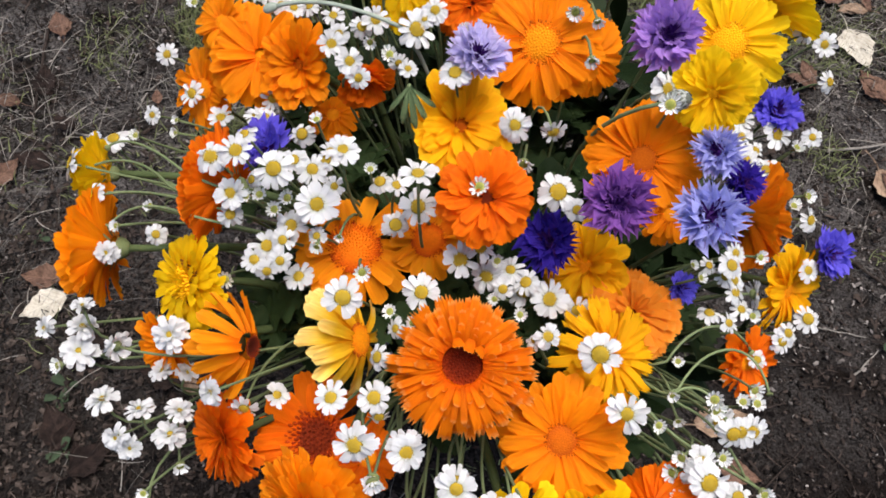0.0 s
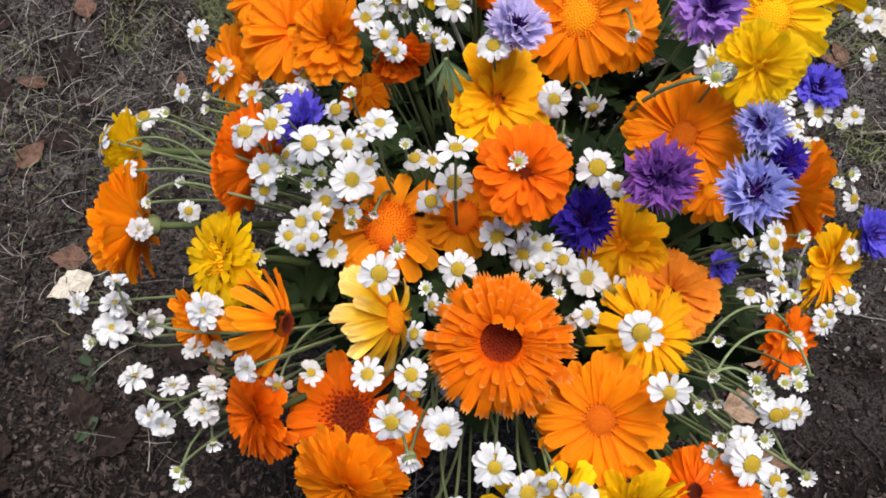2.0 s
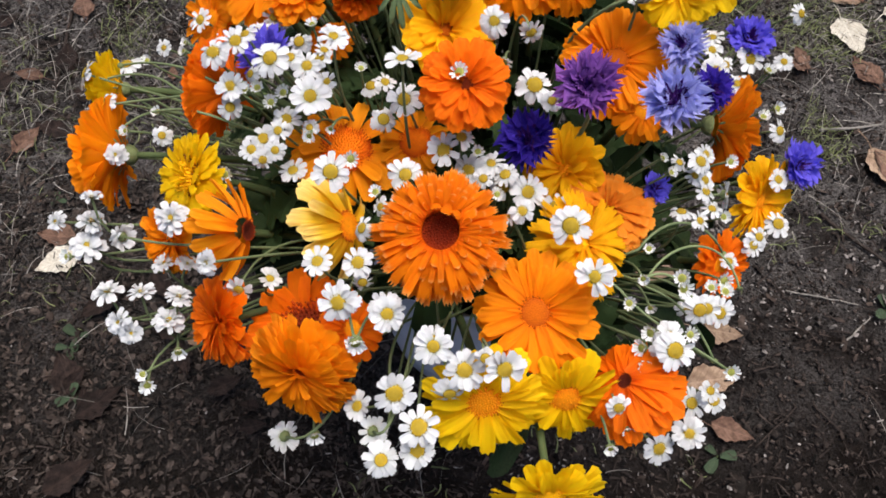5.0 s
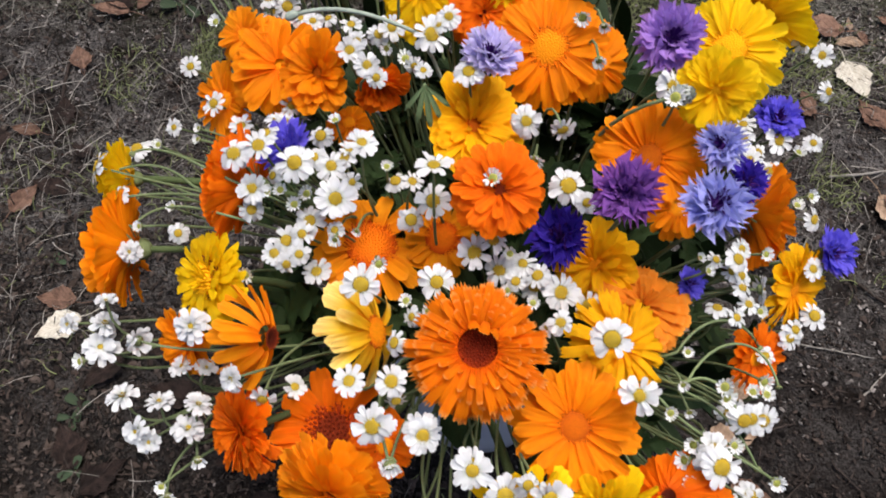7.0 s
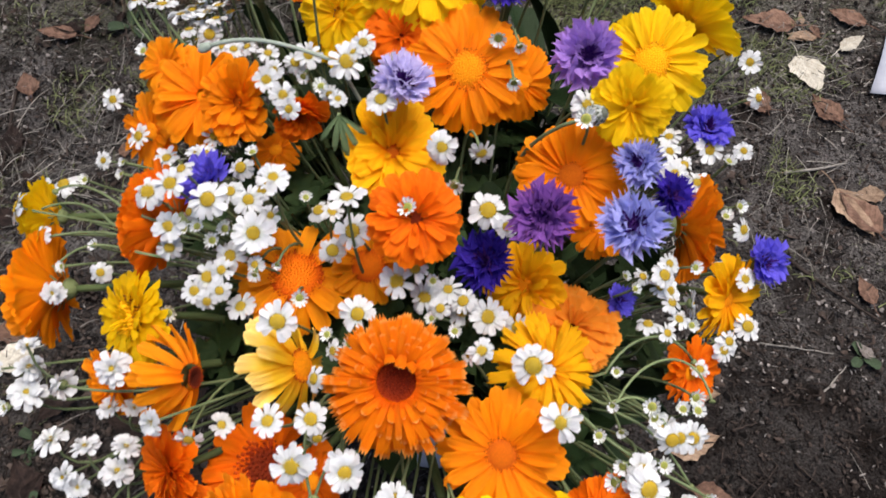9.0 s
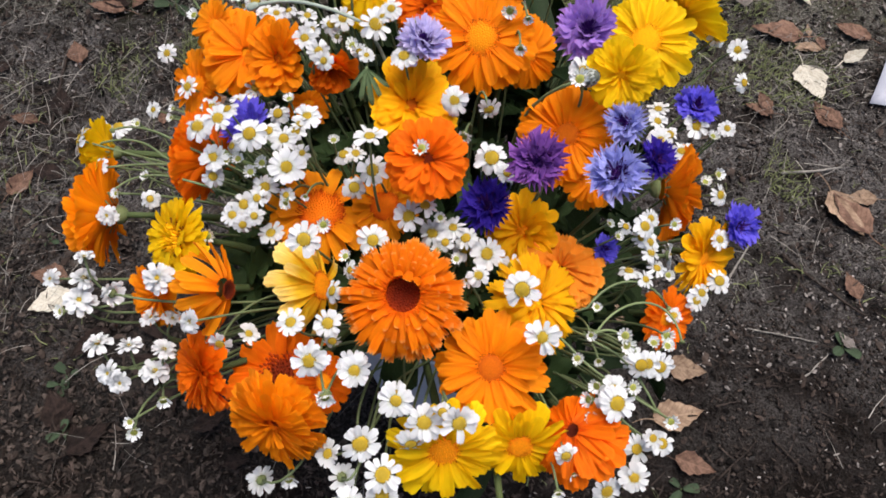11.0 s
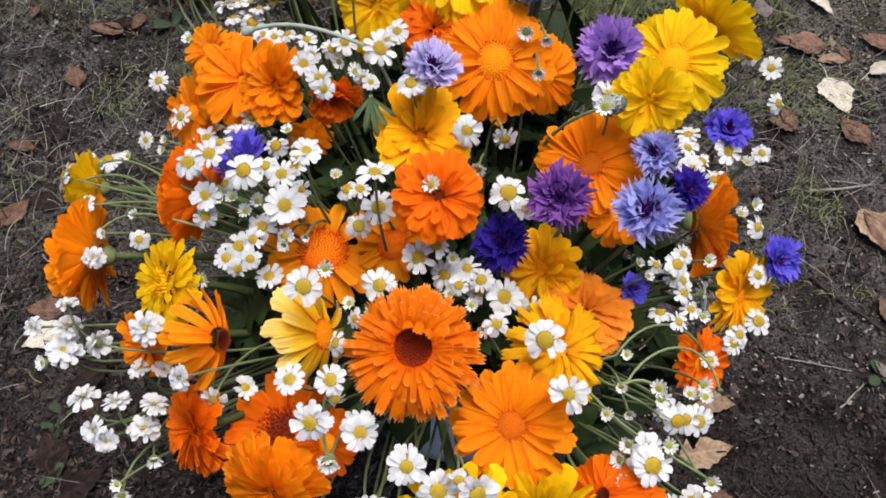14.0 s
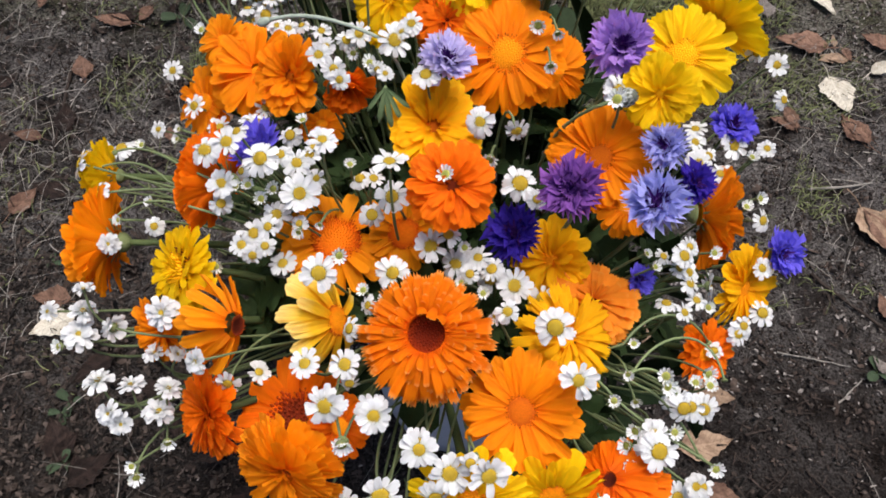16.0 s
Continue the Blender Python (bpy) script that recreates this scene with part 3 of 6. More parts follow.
fallen_leaf(-0.333, 0.602, 0.031, 20, "rust", 0.85, 0.12)
fallen_leaf(-0.306, 0.476, 0.026, 60, "dark", 0.75, 0.12)
fallen_leaf(-0.334, 0.528, 0.040, 10, "dark", 0.7, 0.2)
fallen_leaf(-0.369, 0.502, 0.032, 80, "rust", 0.6, 0.2)
fallen_leaf(-0.350, 0.417, 0.036, -30, "rust", 0.8, 0.12)
fallen_leaf(-0.329, 0.432, 0.041, 70, "dark", 0.6, 0.12)
fallen_leaf(0.556, 0.597, 0.057, 190, "cream", 0.95, 0.04)
fallen_leaf(0.479, 0.552, 0.034, 70, "rust", 0.75, 0.12)
fallen_leaf(0.558, 0.545, 0.035, 30, "rust", 0.75, 0.12)
fallen_leaf(0.562, 0.656, 0.037, 100, "tan", 0.6, 0.12)
fallen_leaf(0.550, 0.407, 0.063, -160, "tan", 0.75, 0.06)
fallen_leaf(0.572, 0.428, 0.035, 90, "tan", 0.7, 0.12)
fallen_leaf(0.337, 0.219, 0.040, -100, "tan", 0.8, 0.05)
fallen_leaf(0.323, 0.173, 0.050, -80, "tan", 0.75, 0.12)
fallen_leaf(0.331, 0.125, 0.038, -110, "rust", 0.7, 0.12)
fallen_leaf(0.280, 0.278, 0.043, 80, "tan", 0.8, 0.2)
fallen_leaf(0.532, 0.316, 0.032, 10, "rust", 0.7, 0.12)
fallen_leaf(-0.288, 0.278, 0.042, 120, "cream", 0.8, 0.06)
fallen_leaf(-0.150, 0.207, 0.023, 20, "tan", 0.8, 0.12)
fallen_leaf(-0.221, 0.143, 0.043, -50, "dark", 0.7, 0.15)
fallen_leaf(-0.258, 0.171, 0.042, 30, "dark", 0.8, 0.12)
fallen_leaf(-0.235, 0.146, 0.023, 10, "dark", 0.6, 0.12)
fallen_leaf(0.575, 0.754, 0.054, 200, "cream", 0.5, 0.12)
fallen_leaf(0.706, 0.841, 0.078, 70, "cream", 0.6, 0.12)
fallen_leaf(0.676, 0.789, 0.061, 110, "rust", 0.6, 0.12)
fallen_leaf(0.530, 0.682, 0.066, 80, "rust", 0.7, 0.12)
fallen_leaf(0.565, 0.658, 0.036, 80, "tan", 0.6, 0.12)
fallen_leaf(0.497, 0.745, 0.037, 0, "grey", 0.8, 0.12)
fallen_leaf(0.625, 0.646, 0.043, -60, "cream", 0.5, 0.12)
fallen_leaf(0.555, 0.407, 0.059, 30, "rust", 0.7, 0.12)
fallen_leaf(0.563, 0.548, 0.046, 30, "rust", 0.7, 0.12)
fallen_leaf(0.544, 0.833, 0.033, 20, "tan", 0.6, 0.12)
fallen_leaf(-0.313, 0.675, 0.045, 80, "rust", 0.6, 0.2)
fallen_leaf(-0.330, 0.600, 0.033, 20, "rust", 0.8, 0.12)
fallen_leaf(-0.389, 0.841, 0.058, 60, "tan", 0.7, 0.12)
fallen_leaf(-0.342, 0.784, 0.043, 30, "rust", 0.6, 0.12)
fallen_leaf(-0.326, 0.523, 0.026, 0, "dark", 0.7, 0.12)
fallen_leaf(0.631, 0.688, 0.048, 60, "rust", 0.7, 0.12)
fallen_leaf(0.537, 0.681, 0.039, 80, "rust", 0.7, 0.12)
fallen_leaf(0.563, 0.550, 0.037, 40, "rust", 0.7, 0.12)
fallen_leaf(0.487, 0.563, 0.030, 10, "rust", 0.75, 0.12)
fallen_leaf(-0.396, 0.494, 0.035, 30, "dark", 0.75, 0.12)
fallen_leaf(0.506, 0.251, 0.021, 30, "grey", 0.7, 0.12)
fallen_leaf(-0.158, 0.541, 0.032, 333, "rust", 0.5, 0.25)
fallen_leaf(-0.094, 0.142, 0.019, 80, "dark", 0.7, 0.25)
fallen_leaf(-0.055, 0.248, 0.020, 127, "dark", 0.6, 0.25)
fallen_leaf(-0.303, 0.682, 0.032, 81, "dark", 0.6, 0.4)
fallen_leaf(-0.161, 0.043, 0.018, 2, "dark", 0.6, 0.15)
fallen_leaf(-0.054, 0.174, 0.035, 276, "rust", 0.6, 0.15)
fallen_leaf(-0.025, 0.499, 0.035, 196, "dark", 0.5, 0.25)
fallen_leaf(-0.246, 0.698, 0.023, 169, "dark", 0.5, 0.4)
fallen_leaf(-0.135, 0.214, 0.024, 156, "dark", 0.7, 0.15)
fallen_leaf(-0.218, 0.511, 0.019, 11, "rust", 0.7, 0.25)
fallen_leaf(-0.412, 0.578, 0.025, 296, "dark", 0.8, 0.15)
fallen_leaf(-0.123, 0.445, 0.035, 60, "dark", 0.8, 0.25)
fallen_leaf(-0.205, 0.663, 0.023, 236, "dark", 0.7, 0.25)
fallen_leaf(-0.405, 0.706, 0.020, 174, "rust", 0.7, 0.15)
fallen_leaf(-0.277, 0.689, 0.028, 159, "rust", 0.7, 0.25)
fallen_leaf(-0.345, 0.003, 0.021, 352, "dark", 0.8, 0.15)
fallen_leaf(-0.118, 0.006, 0.029, 207, "dark", 0.6, 0.4)
fallen_leaf(-0.171, 0.609, 0.026, 215, "dark", 0.5, 0.4)
fallen_leaf(-0.406, 0.340, 0.033, 66, "rust", 0.6, 0.4)
fallen_leaf(-0.043, 0.275, 0.021, 190, "dark", 0.5, 0.25)
fallen_leaf(-0.296, 0.307, 0.036, 86, "rust", 0.8, 0.25)
fallen_leaf(-0.131, 0.197, 0.023, 240, "dark", 0.6, 0.15)
fallen_leaf(-0.262, 0.741, 0.035, 321, "dark", 0.7, 0.15)
fallen_leaf(0.656, 0.857, 0.025, 182, "rust", 0.7, 0.25)
fallen_leaf(0.679, 0.435, 0.036, 150, "grey", 0.6, 0.4)
fallen_leaf(0.653, 0.478, 0.023, 147, "grey", 0.7, 0.25)
fallen_leaf(0.676, 0.495, 0.033, 352, "dark", 0.7, 0.25)
fallen_leaf(0.391, 0.836, 0.035, 244, "grey", 0.5, 0.4)
fallen_leaf(0.585, 0.905, 0.027, 215, "grey", 0.7, 0.4)
fallen_leaf(0.572, 0.687, 0.021, 351, "tan", 0.5, 0.25)
fallen_leaf(0.703, 0.328, 0.035, 247, "tan", 0.5, 0.25)
fallen_leaf(0.583, 0.663, 0.022, 191, "rust", 0.7, 0.25)
fallen_leaf(0.693, 0.732, 0.028, 18, "grey", 0.5, 0.25)
fallen_leaf(0.570, 0.921, 0.033, 214, "dark", 0.7, 0.25)


def dark_leaf_litter():
    """Old dark leaves, overlapping on the soil."""
    r = random.Random(64)
    for k in range(34):
        x, y = r.uniform(-0.40, -0.08), r.uniform(-0.02, 0.27)
        if math.hypot(x + 0.288, y - 0.278) < 0.06:
            continue
        fallen_leaf(x, y, r.uniform(0.022, 0.046), r.uniform(0, 360), "dark", r.uniform(0.55, 0.85), r.choice((0.12, 0.2, 0.35)), 0.006 + 0.0004 * k)


dark_leaf_litter()
weed(-0.247, 0.148, 0.014, 0)
weed(-0.256, 0.206, 0.014, 40)
weed(-0.261, 0.195, 0.013, 80)
weed(-0.305, 0.348, 0.011, 10)
weed(-0.232, 0.687, 0.026, 0)
weed(0.030, 0.863, 0.018, 0)
weed(0.502, 0.245, 0.018, 0)
weed(0.316, 0.104, 0.018, 30)


def build_paper():
    """A scrap of pale paper, bent up at one corner."""
    m = grain_material("pale_paper", (0.27, 0.28, 0.34), (0.35, 0.36, 0.42), 60, 0.05, 0.8, bump=0.15)
    verts, n = [], 9
    for j in range(n):
        for i in range(n):
            u, v = i / (n - 1), j / (n - 1)
            verts.append((u * 0.14 - 0.01 * v, v * 0.12 + 0.015 * math.sin(3 * u), 0.006 + 0.02 * u * v + 0.004 * math.sin(7 * u + 4 * v)))
    ob = new("paper_scrap", link_mesh("paper_scrap", verts, grid_faces(n, n), m))
    ob.matrix_basis = pose(0.618, 0.565, 0.004, 0, 0, -35)
    ob.modifiers.new("thickness", "SOLIDIFY").thickness = 0.0006
    tagged(ob, "crumpled pale bluish-white paper scrap on the ground", "paper")


build_paper()
covered.append((0.618 + 0.08, 0.565, 0.09))


def grass_chance(x, y):
    if any((x - a) ** 2 + (y - b) ** 2 < c * c for a, b, c in covered):
        return 0.0
    if (x + 0.14) ** 2 + (y - 0.45) ** 2 < 0.0016 or (x + 0.16) ** 2 + (y - 0.62) ** 2 < 0.003:
        return 0.9
    for a, b, spread, share in ((-0.258, 0.579, 0.05, 0.22), (0.517, 0.460, 0.05, 0.35)):
        if math.hypot(x - a, y - b) < spread:
            return share * clumpy(x, y, 14, -0.1, 0.2)
    if 0.24 < x < 0.53 and y > 0.56:
        return (0.35 + 0.65 * clumpy(x, y, 9, -0.2, 0.2)) * (1.0 if y > 0.72 else 0.35)
    if x >= 0.53 and y > 0.5:
        return 0.3 * clumpy(x, y, 9, 0.0, 0.35)
    return (0.06 if y > 0.4 and x < 0.15 else 0.03) * clumpy(x, y, 7, 0.0, 0.35)


strips("green_grass", GRASS, "short dull green grass and moss blades", "grass", scatter(31500, 3, grass_chance), (0.004, 0.016), (0.0006, 0.0018), (0.002, 0.012), 1.6, 13)
strips("bleached_grass", STRAW, "short bleached grass bits among the green", "grass",
       scatter(3500, 6, lambda x, y: 0.5 * clumpy(x, y, 9, -0.1, 0.4) if y > 0.45 and x > 0.45 else 0.0), (0.006, 0.03), (0.0004, 0.0014), (0.0, 0.008), 0.9, 14)


def twig(a, b, thick, seed):
    r = random.Random(seed)
    a, b = Vector((*a, 0)), Vector((*b, 0))
    pts = []
    for k in range(9):
        p = a.lerp(b, k / 8) + Vector((r.uniform(-1, 1), r.uniform(-1, 1), 0)) * 0.0006
        pts.append(Vector((p.x, p.y, ground_height(p.x, p.y) + thick + 0.002)))
    ob = new("twig", tube_mesh("twig", STRAW if seed % 2 else CHIP, pts, [thick * (1 - 0.06 * k) for k in range(9)], 6))
    tagged(ob, "thin dry grey twig lying on soil", "twig", "twigs")


twig((0.465, 0.355), (0.536, 0.280), 0.0022, 0)
twig((0.350, 0.112), (0.393, 0.147), 0.0010, 16)
twig((0.410, 0.150), (0.430, 0.123), 0.0012, 2)
twig((-0.344, 0.596), (-0.337, 0.472), 0.0022, 14)
twig((-0.372, 0.478), (-0.249, 0.407), 0.0012, 4)
twig((-0.297, 0.466), (-0.205, 0.447), 0.0012, 5)
twig((-0.334, 0.243), (-0.300, 0.300), 0.001, 6)
twig((0.411, 0.267), (0.477, 0.250), 0.001, 7)
twig((-0.192, 0.721), (-0.079, 0.769), 0.0015, 8)
twig((0.449, 0.207), (0.486, 0.238), 0.0012, 9)
twig((0.361, 0.182), (0.385, 0.188), 0.0015, 10)
twig((0.390, 0.309), (0.447, 0.385), 0.0015, 11)
twig((-0.300, 0.084), (-0.262, 0.087), 0.001, 12)
twig((0.488, 0.459), (0.563, 0.471), 0.002, 13)

# ---- the vase ----
VASE = Vector((0.095, 0.228, 0.0))


def build_vase():
    outer = [(0.062, 0.0), (0.066, 0.003), (0.072, 0.04), (0.078, 0.10), (0.082, 0.16), (0.085, 0.192), (0.0865, 0.198), (0.085, 0.201)]
    inner = [(0.082, 0.199), (0.079, 0.16), (0.075, 0.10), (0.069, 0.04), (0.062, 0.012)]
    ob = new("vase", lathe_mesh("vase", GLAZE, outer + inner, 48))
    ob.location = VASE + Vector((0, 0, ground_height(VASE.x, VASE.y) - 0.002))
    tagged(ob, "pale lavender-white glazed vase standing on the soil", "vase")


build_vase()

# ---- the bouquet ----


def stem_path(place, axis, drop, seed):
    """From a flower's foot in a bow to the vase's mouth and down to its floor."""
    r = random.Random(seed)
    p, a = Vector(place), Vector(axis).normalized()
    out = Vector((p.x - VASE.x, p.y - VASE.y, 0))
    reach = out.length
    out = out / reach if reach > 1e-6 else Vector((1, 0, 0))
    side = Vector((-out.y, out.x, 0))
    mouth = VASE + out * (0.066 * min(1, reach / 0.15)) + side * r.uniform(-0.02, 0.02) + Vector((0, 0, 0.205))
    far = (p - mouth).length
    start = p - a * drop
    pull = mouth + (out * 0.25 * reach + Vector((0, 0, 0.35 * far)))
    pts = bezier(start, start - a * 0.33 * far, pull, mouth, 17)
    foot = VASE + Vector((-out.x, -out.y, 0)) * r.uniform(0.0, 0.045) + side * r.uniform(-0.02, 0.02) + Vector((0, 0, 0.014))
    return pts + [mouth.lerp(foot, 0.5), foot]


def add_stem(thing, m, place, axis, drop, thick, material, seed):
    inv = m.inverted()
    pts = [inv @ p for p in stem_path(place, axis, drop, seed)]
    k = 1 / m.to_scale().x
    child("stem", tube_mesh("stem", material, pts, [thick * k * (0.85 if j < 3 else 1.0) for j in range(len(pts))], 6), thing)


CALYX_MESH = lathe_mesh("calyx", CALYX, [(0.07, -0.26), (0.14, -0.23), (0.22, -0.15), (0.26, -0.06), (0.25, 0.0)], 24, flute=0.05, lobes=12)
SEPAL_MESH = petal_mesh("sepal", CALYX, 0.24, 0.8, 0.05, 0.3, 1, 0.1, rows=5, cols=3)
PETAL_SHAPES = {}


def ray_shapes(hue, kind):
    """Five petals that differ in curl and teeth, kept by hue and kind."""
    if (hue, kind) not in PETAL_SHAPES:
        broad, bend, channel, depth, blunt, cols = {"ray": (0.41, -0.12, 0.20, 0.05, 0.17, 9), "quill": (0.26, -0.08, 0.40, 0.05, 0.12, 7), "frill": (0.235, -0.13, 0.22, 0.06, 0.10, 7),
                                                    "daisy": (0.56, -0.12, 0.14, 0.07, 0.20, 7), "tuft": (0.5, 0.15, 0.5, 0.04, 0.15, 5), "fringe": (0.195, -0.18, 0.20, 0.11, 0.09, 7)}[kind]
        PETAL_SHAPES[hue, kind] = [petal_mesh("petal", PETALS[hue], broad * (0.88 + 0.06 * k), 0.6, bend * (0.2 + 0.5 * k), channel * (1.4 - 0.25 * k), 2 + (k + 1) % 2, depth * (0.6 + 0.25 * k), 0.12 * (k - 2),
                                                           rows=6 if kind in ("daisy", "tuft") else 8, cols=cols, seed=k, blunt=blunt) for k in range(5)]
    return PETAL_SHAPES[hue, kind]


def whorl(thing, shapes, n, reach, foot, lift, elev, r, gap=0.0, wide=1.0, jitter=3.5, uneven=0.07, lop=0.0):
    """One ring of petals round the axis; reach and foot in units of the flower's radius."""
    start = r.uniform(0, 6.283)
    for k in range(n):
        if r.random() < gap:
            continue
        t = start + 6.283 * k / n + r.uniform(-0.35, 0.35) / n * 3
        l = (reach - foot) * r.uniform(1 - 1.5 * uneven, 1 + uneven) * (1 - lop * math.cos(t))
        m = Matrix.Rotation(t, 4, "Z") @ Matrix.Translation((0, foot, lift + r.uniform(-0.01, 0.01))) @ Matrix.Rotation(radians(elev + r.uniform(-jitter, jitter)), 4, "X")
        m = m @ Matrix.Rotation(radians(r.uniform(-1.2, 1.2) * jitter), 4, "Y") @ Matrix.Rotation(radians(r.uniform(-0.5, 0.5) * jitter), 4, "Z") @ Matrix.Diagonal((l * wide * r.uniform(0.88, 1.12), l, l, 1))
        child("petal", shapes[r.randrange(len(shapes))], thing, m)


DISC_SHAPES = {
    "orange": floret_disc_mesh("disc", DISCS["orange"], 190, 0.24, 0.08, 0.045),
    "yellow": floret_disc_mesh("disc", DISCS["yellow"], 190, 0.24, 0.08, 0.045),
    "maroon": floret_disc_mesh("disc", DISCS["maroon"], 90, -0.15, 0.16, 0.06, 0.2),
    "russet": floret_disc_mesh("disc", DISCS["russet"], 120, 0.05, 0.2, 0.05, 0.15),
    "rust": floret_disc_mesh("disc", DISCS["rust"], 150, -0.1, 0.16, 0.045, 0.15),
    "daisy": floret_disc_mesh("disc", DISCS["daisy"], 85, 0.36, 0.15, 0.066),
    "speckled": floret_disc_mesh("disc", DISCS["speckled"], 120, 0.35, 0.34, 0.05),
    "crest": floret_disc_mesh("disc", DISCS["crest"], 230, 0.22, 0.15, 0.034),
    "tawny": floret_disc_mesh("disc", DISCS["tawny"], 170, 0.2, 0.08, 0.046),
    "young": floret_disc_mesh("disc", DISCS["young"], 40, 0.5, 0.08, 0.09),
}
HUE_WORDS = {"flame": "pale-tipped orange", "orange": "bright orange", "scarlet": "red-orange", "amber": "amber orange", "apricot": "soft apricot", "ochre": "ochre orange", "gold": "golden yellow", "yellow": "bright yellow", "pale": "pale-tipped yellow"}
STYLE_WORDS = {"sparse": "calendula with narrow spaced petals", "single": "single calendula with a flat ring of petals", "semi": "half-folded calendula with layered petals", "double": "double calendula with dense layered petals in the vase", "trumpet": "double calendula with a deep dark red eye",
               "shaggy": "calendula with shaggy narrow uneven petals", "crested": "calendula with a large crested middle", "back": "calendula turned away showing its green calyx"}
made = [0]


def calendula(place, axis, size, hue, style, disc="", cup=0, eye=0.0):
    made[0] += 1
    r, radius = random.Random(100 + made[0]), size / 2
    m = aim(place, axis, r.uniform(0, 6.283) if style != "trumpet" else 0.0, radius)
    thing = tagged(new("calendula"), f"{HUE_WORDS[hue]} {STYLE_WORDS[style]}", "flower", "calendulas in the bouquet")
    thing.matrix_basis = m
    ray, quill, frill = (ray_shapes(hue, kind) for kind in ("ray", "quill", "frill"))
    middle, mid_size, mid_lift = "orange", 0.32, 0.03
    if style == "single":
        foot = 0.2 if (eye or mid_size) > 0.25 else 0.12
        whorl(thing, ray, 19, 1.0, foot, 0.0, cup - 3, r, jitter=5, uneven=0.07, wide=0.84)
        whorl(thing, ray, 17, 0.86, foot, 0.035, 8 + cup, r, jitter=6, uneven=0.12, wide=0.86)
    elif style == "sparse":
        whorl(thing, ray, 15, 1.0, 0.2, 0.0, cup, r, gap=0.05, wide=0.72, jitter=6)
        whorl(thing, ray, 9, 0.9, 0.2, 0.035, 9 + cup, r, gap=0.1, wide=0.72, jitter=8)
        mid_size = 0.22
    elif style == "semi":
        whorl(thing, ray, 18, 1.0, 0.18, 0.0, 2 + cup, r, jitter=5)
        whorl(thing, ray, 17, 0.90, 0.18, 0.04, 14 + cup, r, jitter=6)
        whorl(thing, ray, 11, 0.70, 0.14, 0.05, 30 + cup, r, jitter=11)
        whorl(thing, quill, 6, 0.42, 0.1, 0.06, 54 + cup, r, jitter=14)
        mid_size = 0.2
    elif style == "trumpet":
        fringe = ray_shapes(hue, "fringe")
        whorl(thing, fringe, 42, 1.0, 0.26, -0.10, -24, r, jitter=7, uneven=0.09, lop=0.10)
        whorl(thing, fringe, 40, 0.99, 0.26, -0.05, -12, r, jitter=8, uneven=0.11, lop=0.10)
        whorl(thing, fringe, 36, 0.90, 0.27, 0.0, 0, r, jitter=9, uneven=0.13, lop=0.12)
        whorl(thing, fringe, 30, 0.78, 0.28, 0.02, 12, r, jitter=10, uneven=0.15, lop=0.14)
        whorl(thing, ray, 16, 0.62, 0.30, 0.02, 28, r, jitter=10, uneven=0.18, lop=0.10, wide=0.9)
        whorl(thing, ray, 13, 0.50, 0.32, 0.0, 56, r, jitter=12, uneven=0.2)
        for turn, tip in ((-0.6, 128), (-0.08, 150), (0.45, 132)):
            q = Matrix.Rotation(turn, 4, "Z") @ Matrix.Translation((0, 0.36, 0.13)) @ Matrix.Rotation(radians(tip), 4, "X")
            child("petal", ray[2], thing, q @ Matrix.Diagonal((0.36, 0.21, 0.21, 1)))
        middle, mid_lift = "rust", -0.17
    elif style == "double":
        inner = max(0.16, eye * 0.85)
        whorl(thing, frill, 27, 1.0, inner, -0.06, cup - 16, r, jitter=4, uneven=0.06, wide=1.3)
        whorl(thing, frill, 26, 0.98, inner, -0.02, cup - 3, r, jitter=4, uneven=0.06, wide=1.3)
        whorl(thing, frill, 24, 0.88, inner, 0.03, cup + 9, r, jitter=5, uneven=0.08, wide=1.3)
        whorl(thing, frill, 18, 0.70, 0.17, 0.06, cup + 22, r, jitter=7, uneven=0.1, wide=1.35)
        whorl(thing, quill, 10, 0.44, 0.06, 0.06, 46 + cup, r, jitter=16)
        mid_size, middle, mid_lift = 0.26, "rust", -0.01
    elif style == "shaggy":
        fringe = ray_shapes(hue, "fringe")
        whorl(thing, fringe, 26, 1.0, 0.16, -0.02, cup - 8, r, jitter=7, uneven=0.14, wide=1.15)
        whorl(thing, fringe, 24, 0.92, 0.16, 0.02, cup + 4, r, jitter=8, uneven=0.16, wide=1.15)
        whorl(thing, fringe, 18, 0.76, 0.15, 0.05, cup + 18, r, jitter=11, uneven=0.16, wide=1.15)
        whorl(thing, quill, 8, 0.42, 0.08, 0.06, cup + 44, r, jitter=14)
    elif style == "crested":
        whorl(thing, ray, 17, 1.0, 0.25, 0.0, cup, r, gap=0.15, jitter=12)
        whorl(thing, ray, 9, 0.85, 0.3, 0.03, 16 + cup, r, gap=0.2, jitter=14)
        mid_size, middle, mid_lift = 0.42, "crest", 0.02
    else:
        whorl(thing, ray, 20, 1.0, 0.16, 0.0, 16 + cup, r, jitter=5)
        whorl(thing, ray, 18, 0.95, 0.16, 0.03, 30 + cup, r, jitter=6)
        whorl(thing, quill, 12, 0.75, 0.16, 0.05, 46 + cup, r, jitter=8)
        mid_size = 0.2
    middle = disc or ("yellow" if hue in ("yellow", "gold") and middle == "orange" else middle)
    mid_size = max(eye or mid_size, 0.2 if style == "semi" else 0.0)
    if mid_size < 0.21 and style != "sparse":
        mid_lift = -0.06
    if middle == "maroon":
        mid_lift += 0.09
        mid_size *= 0.7 if style == "single" else 1.0
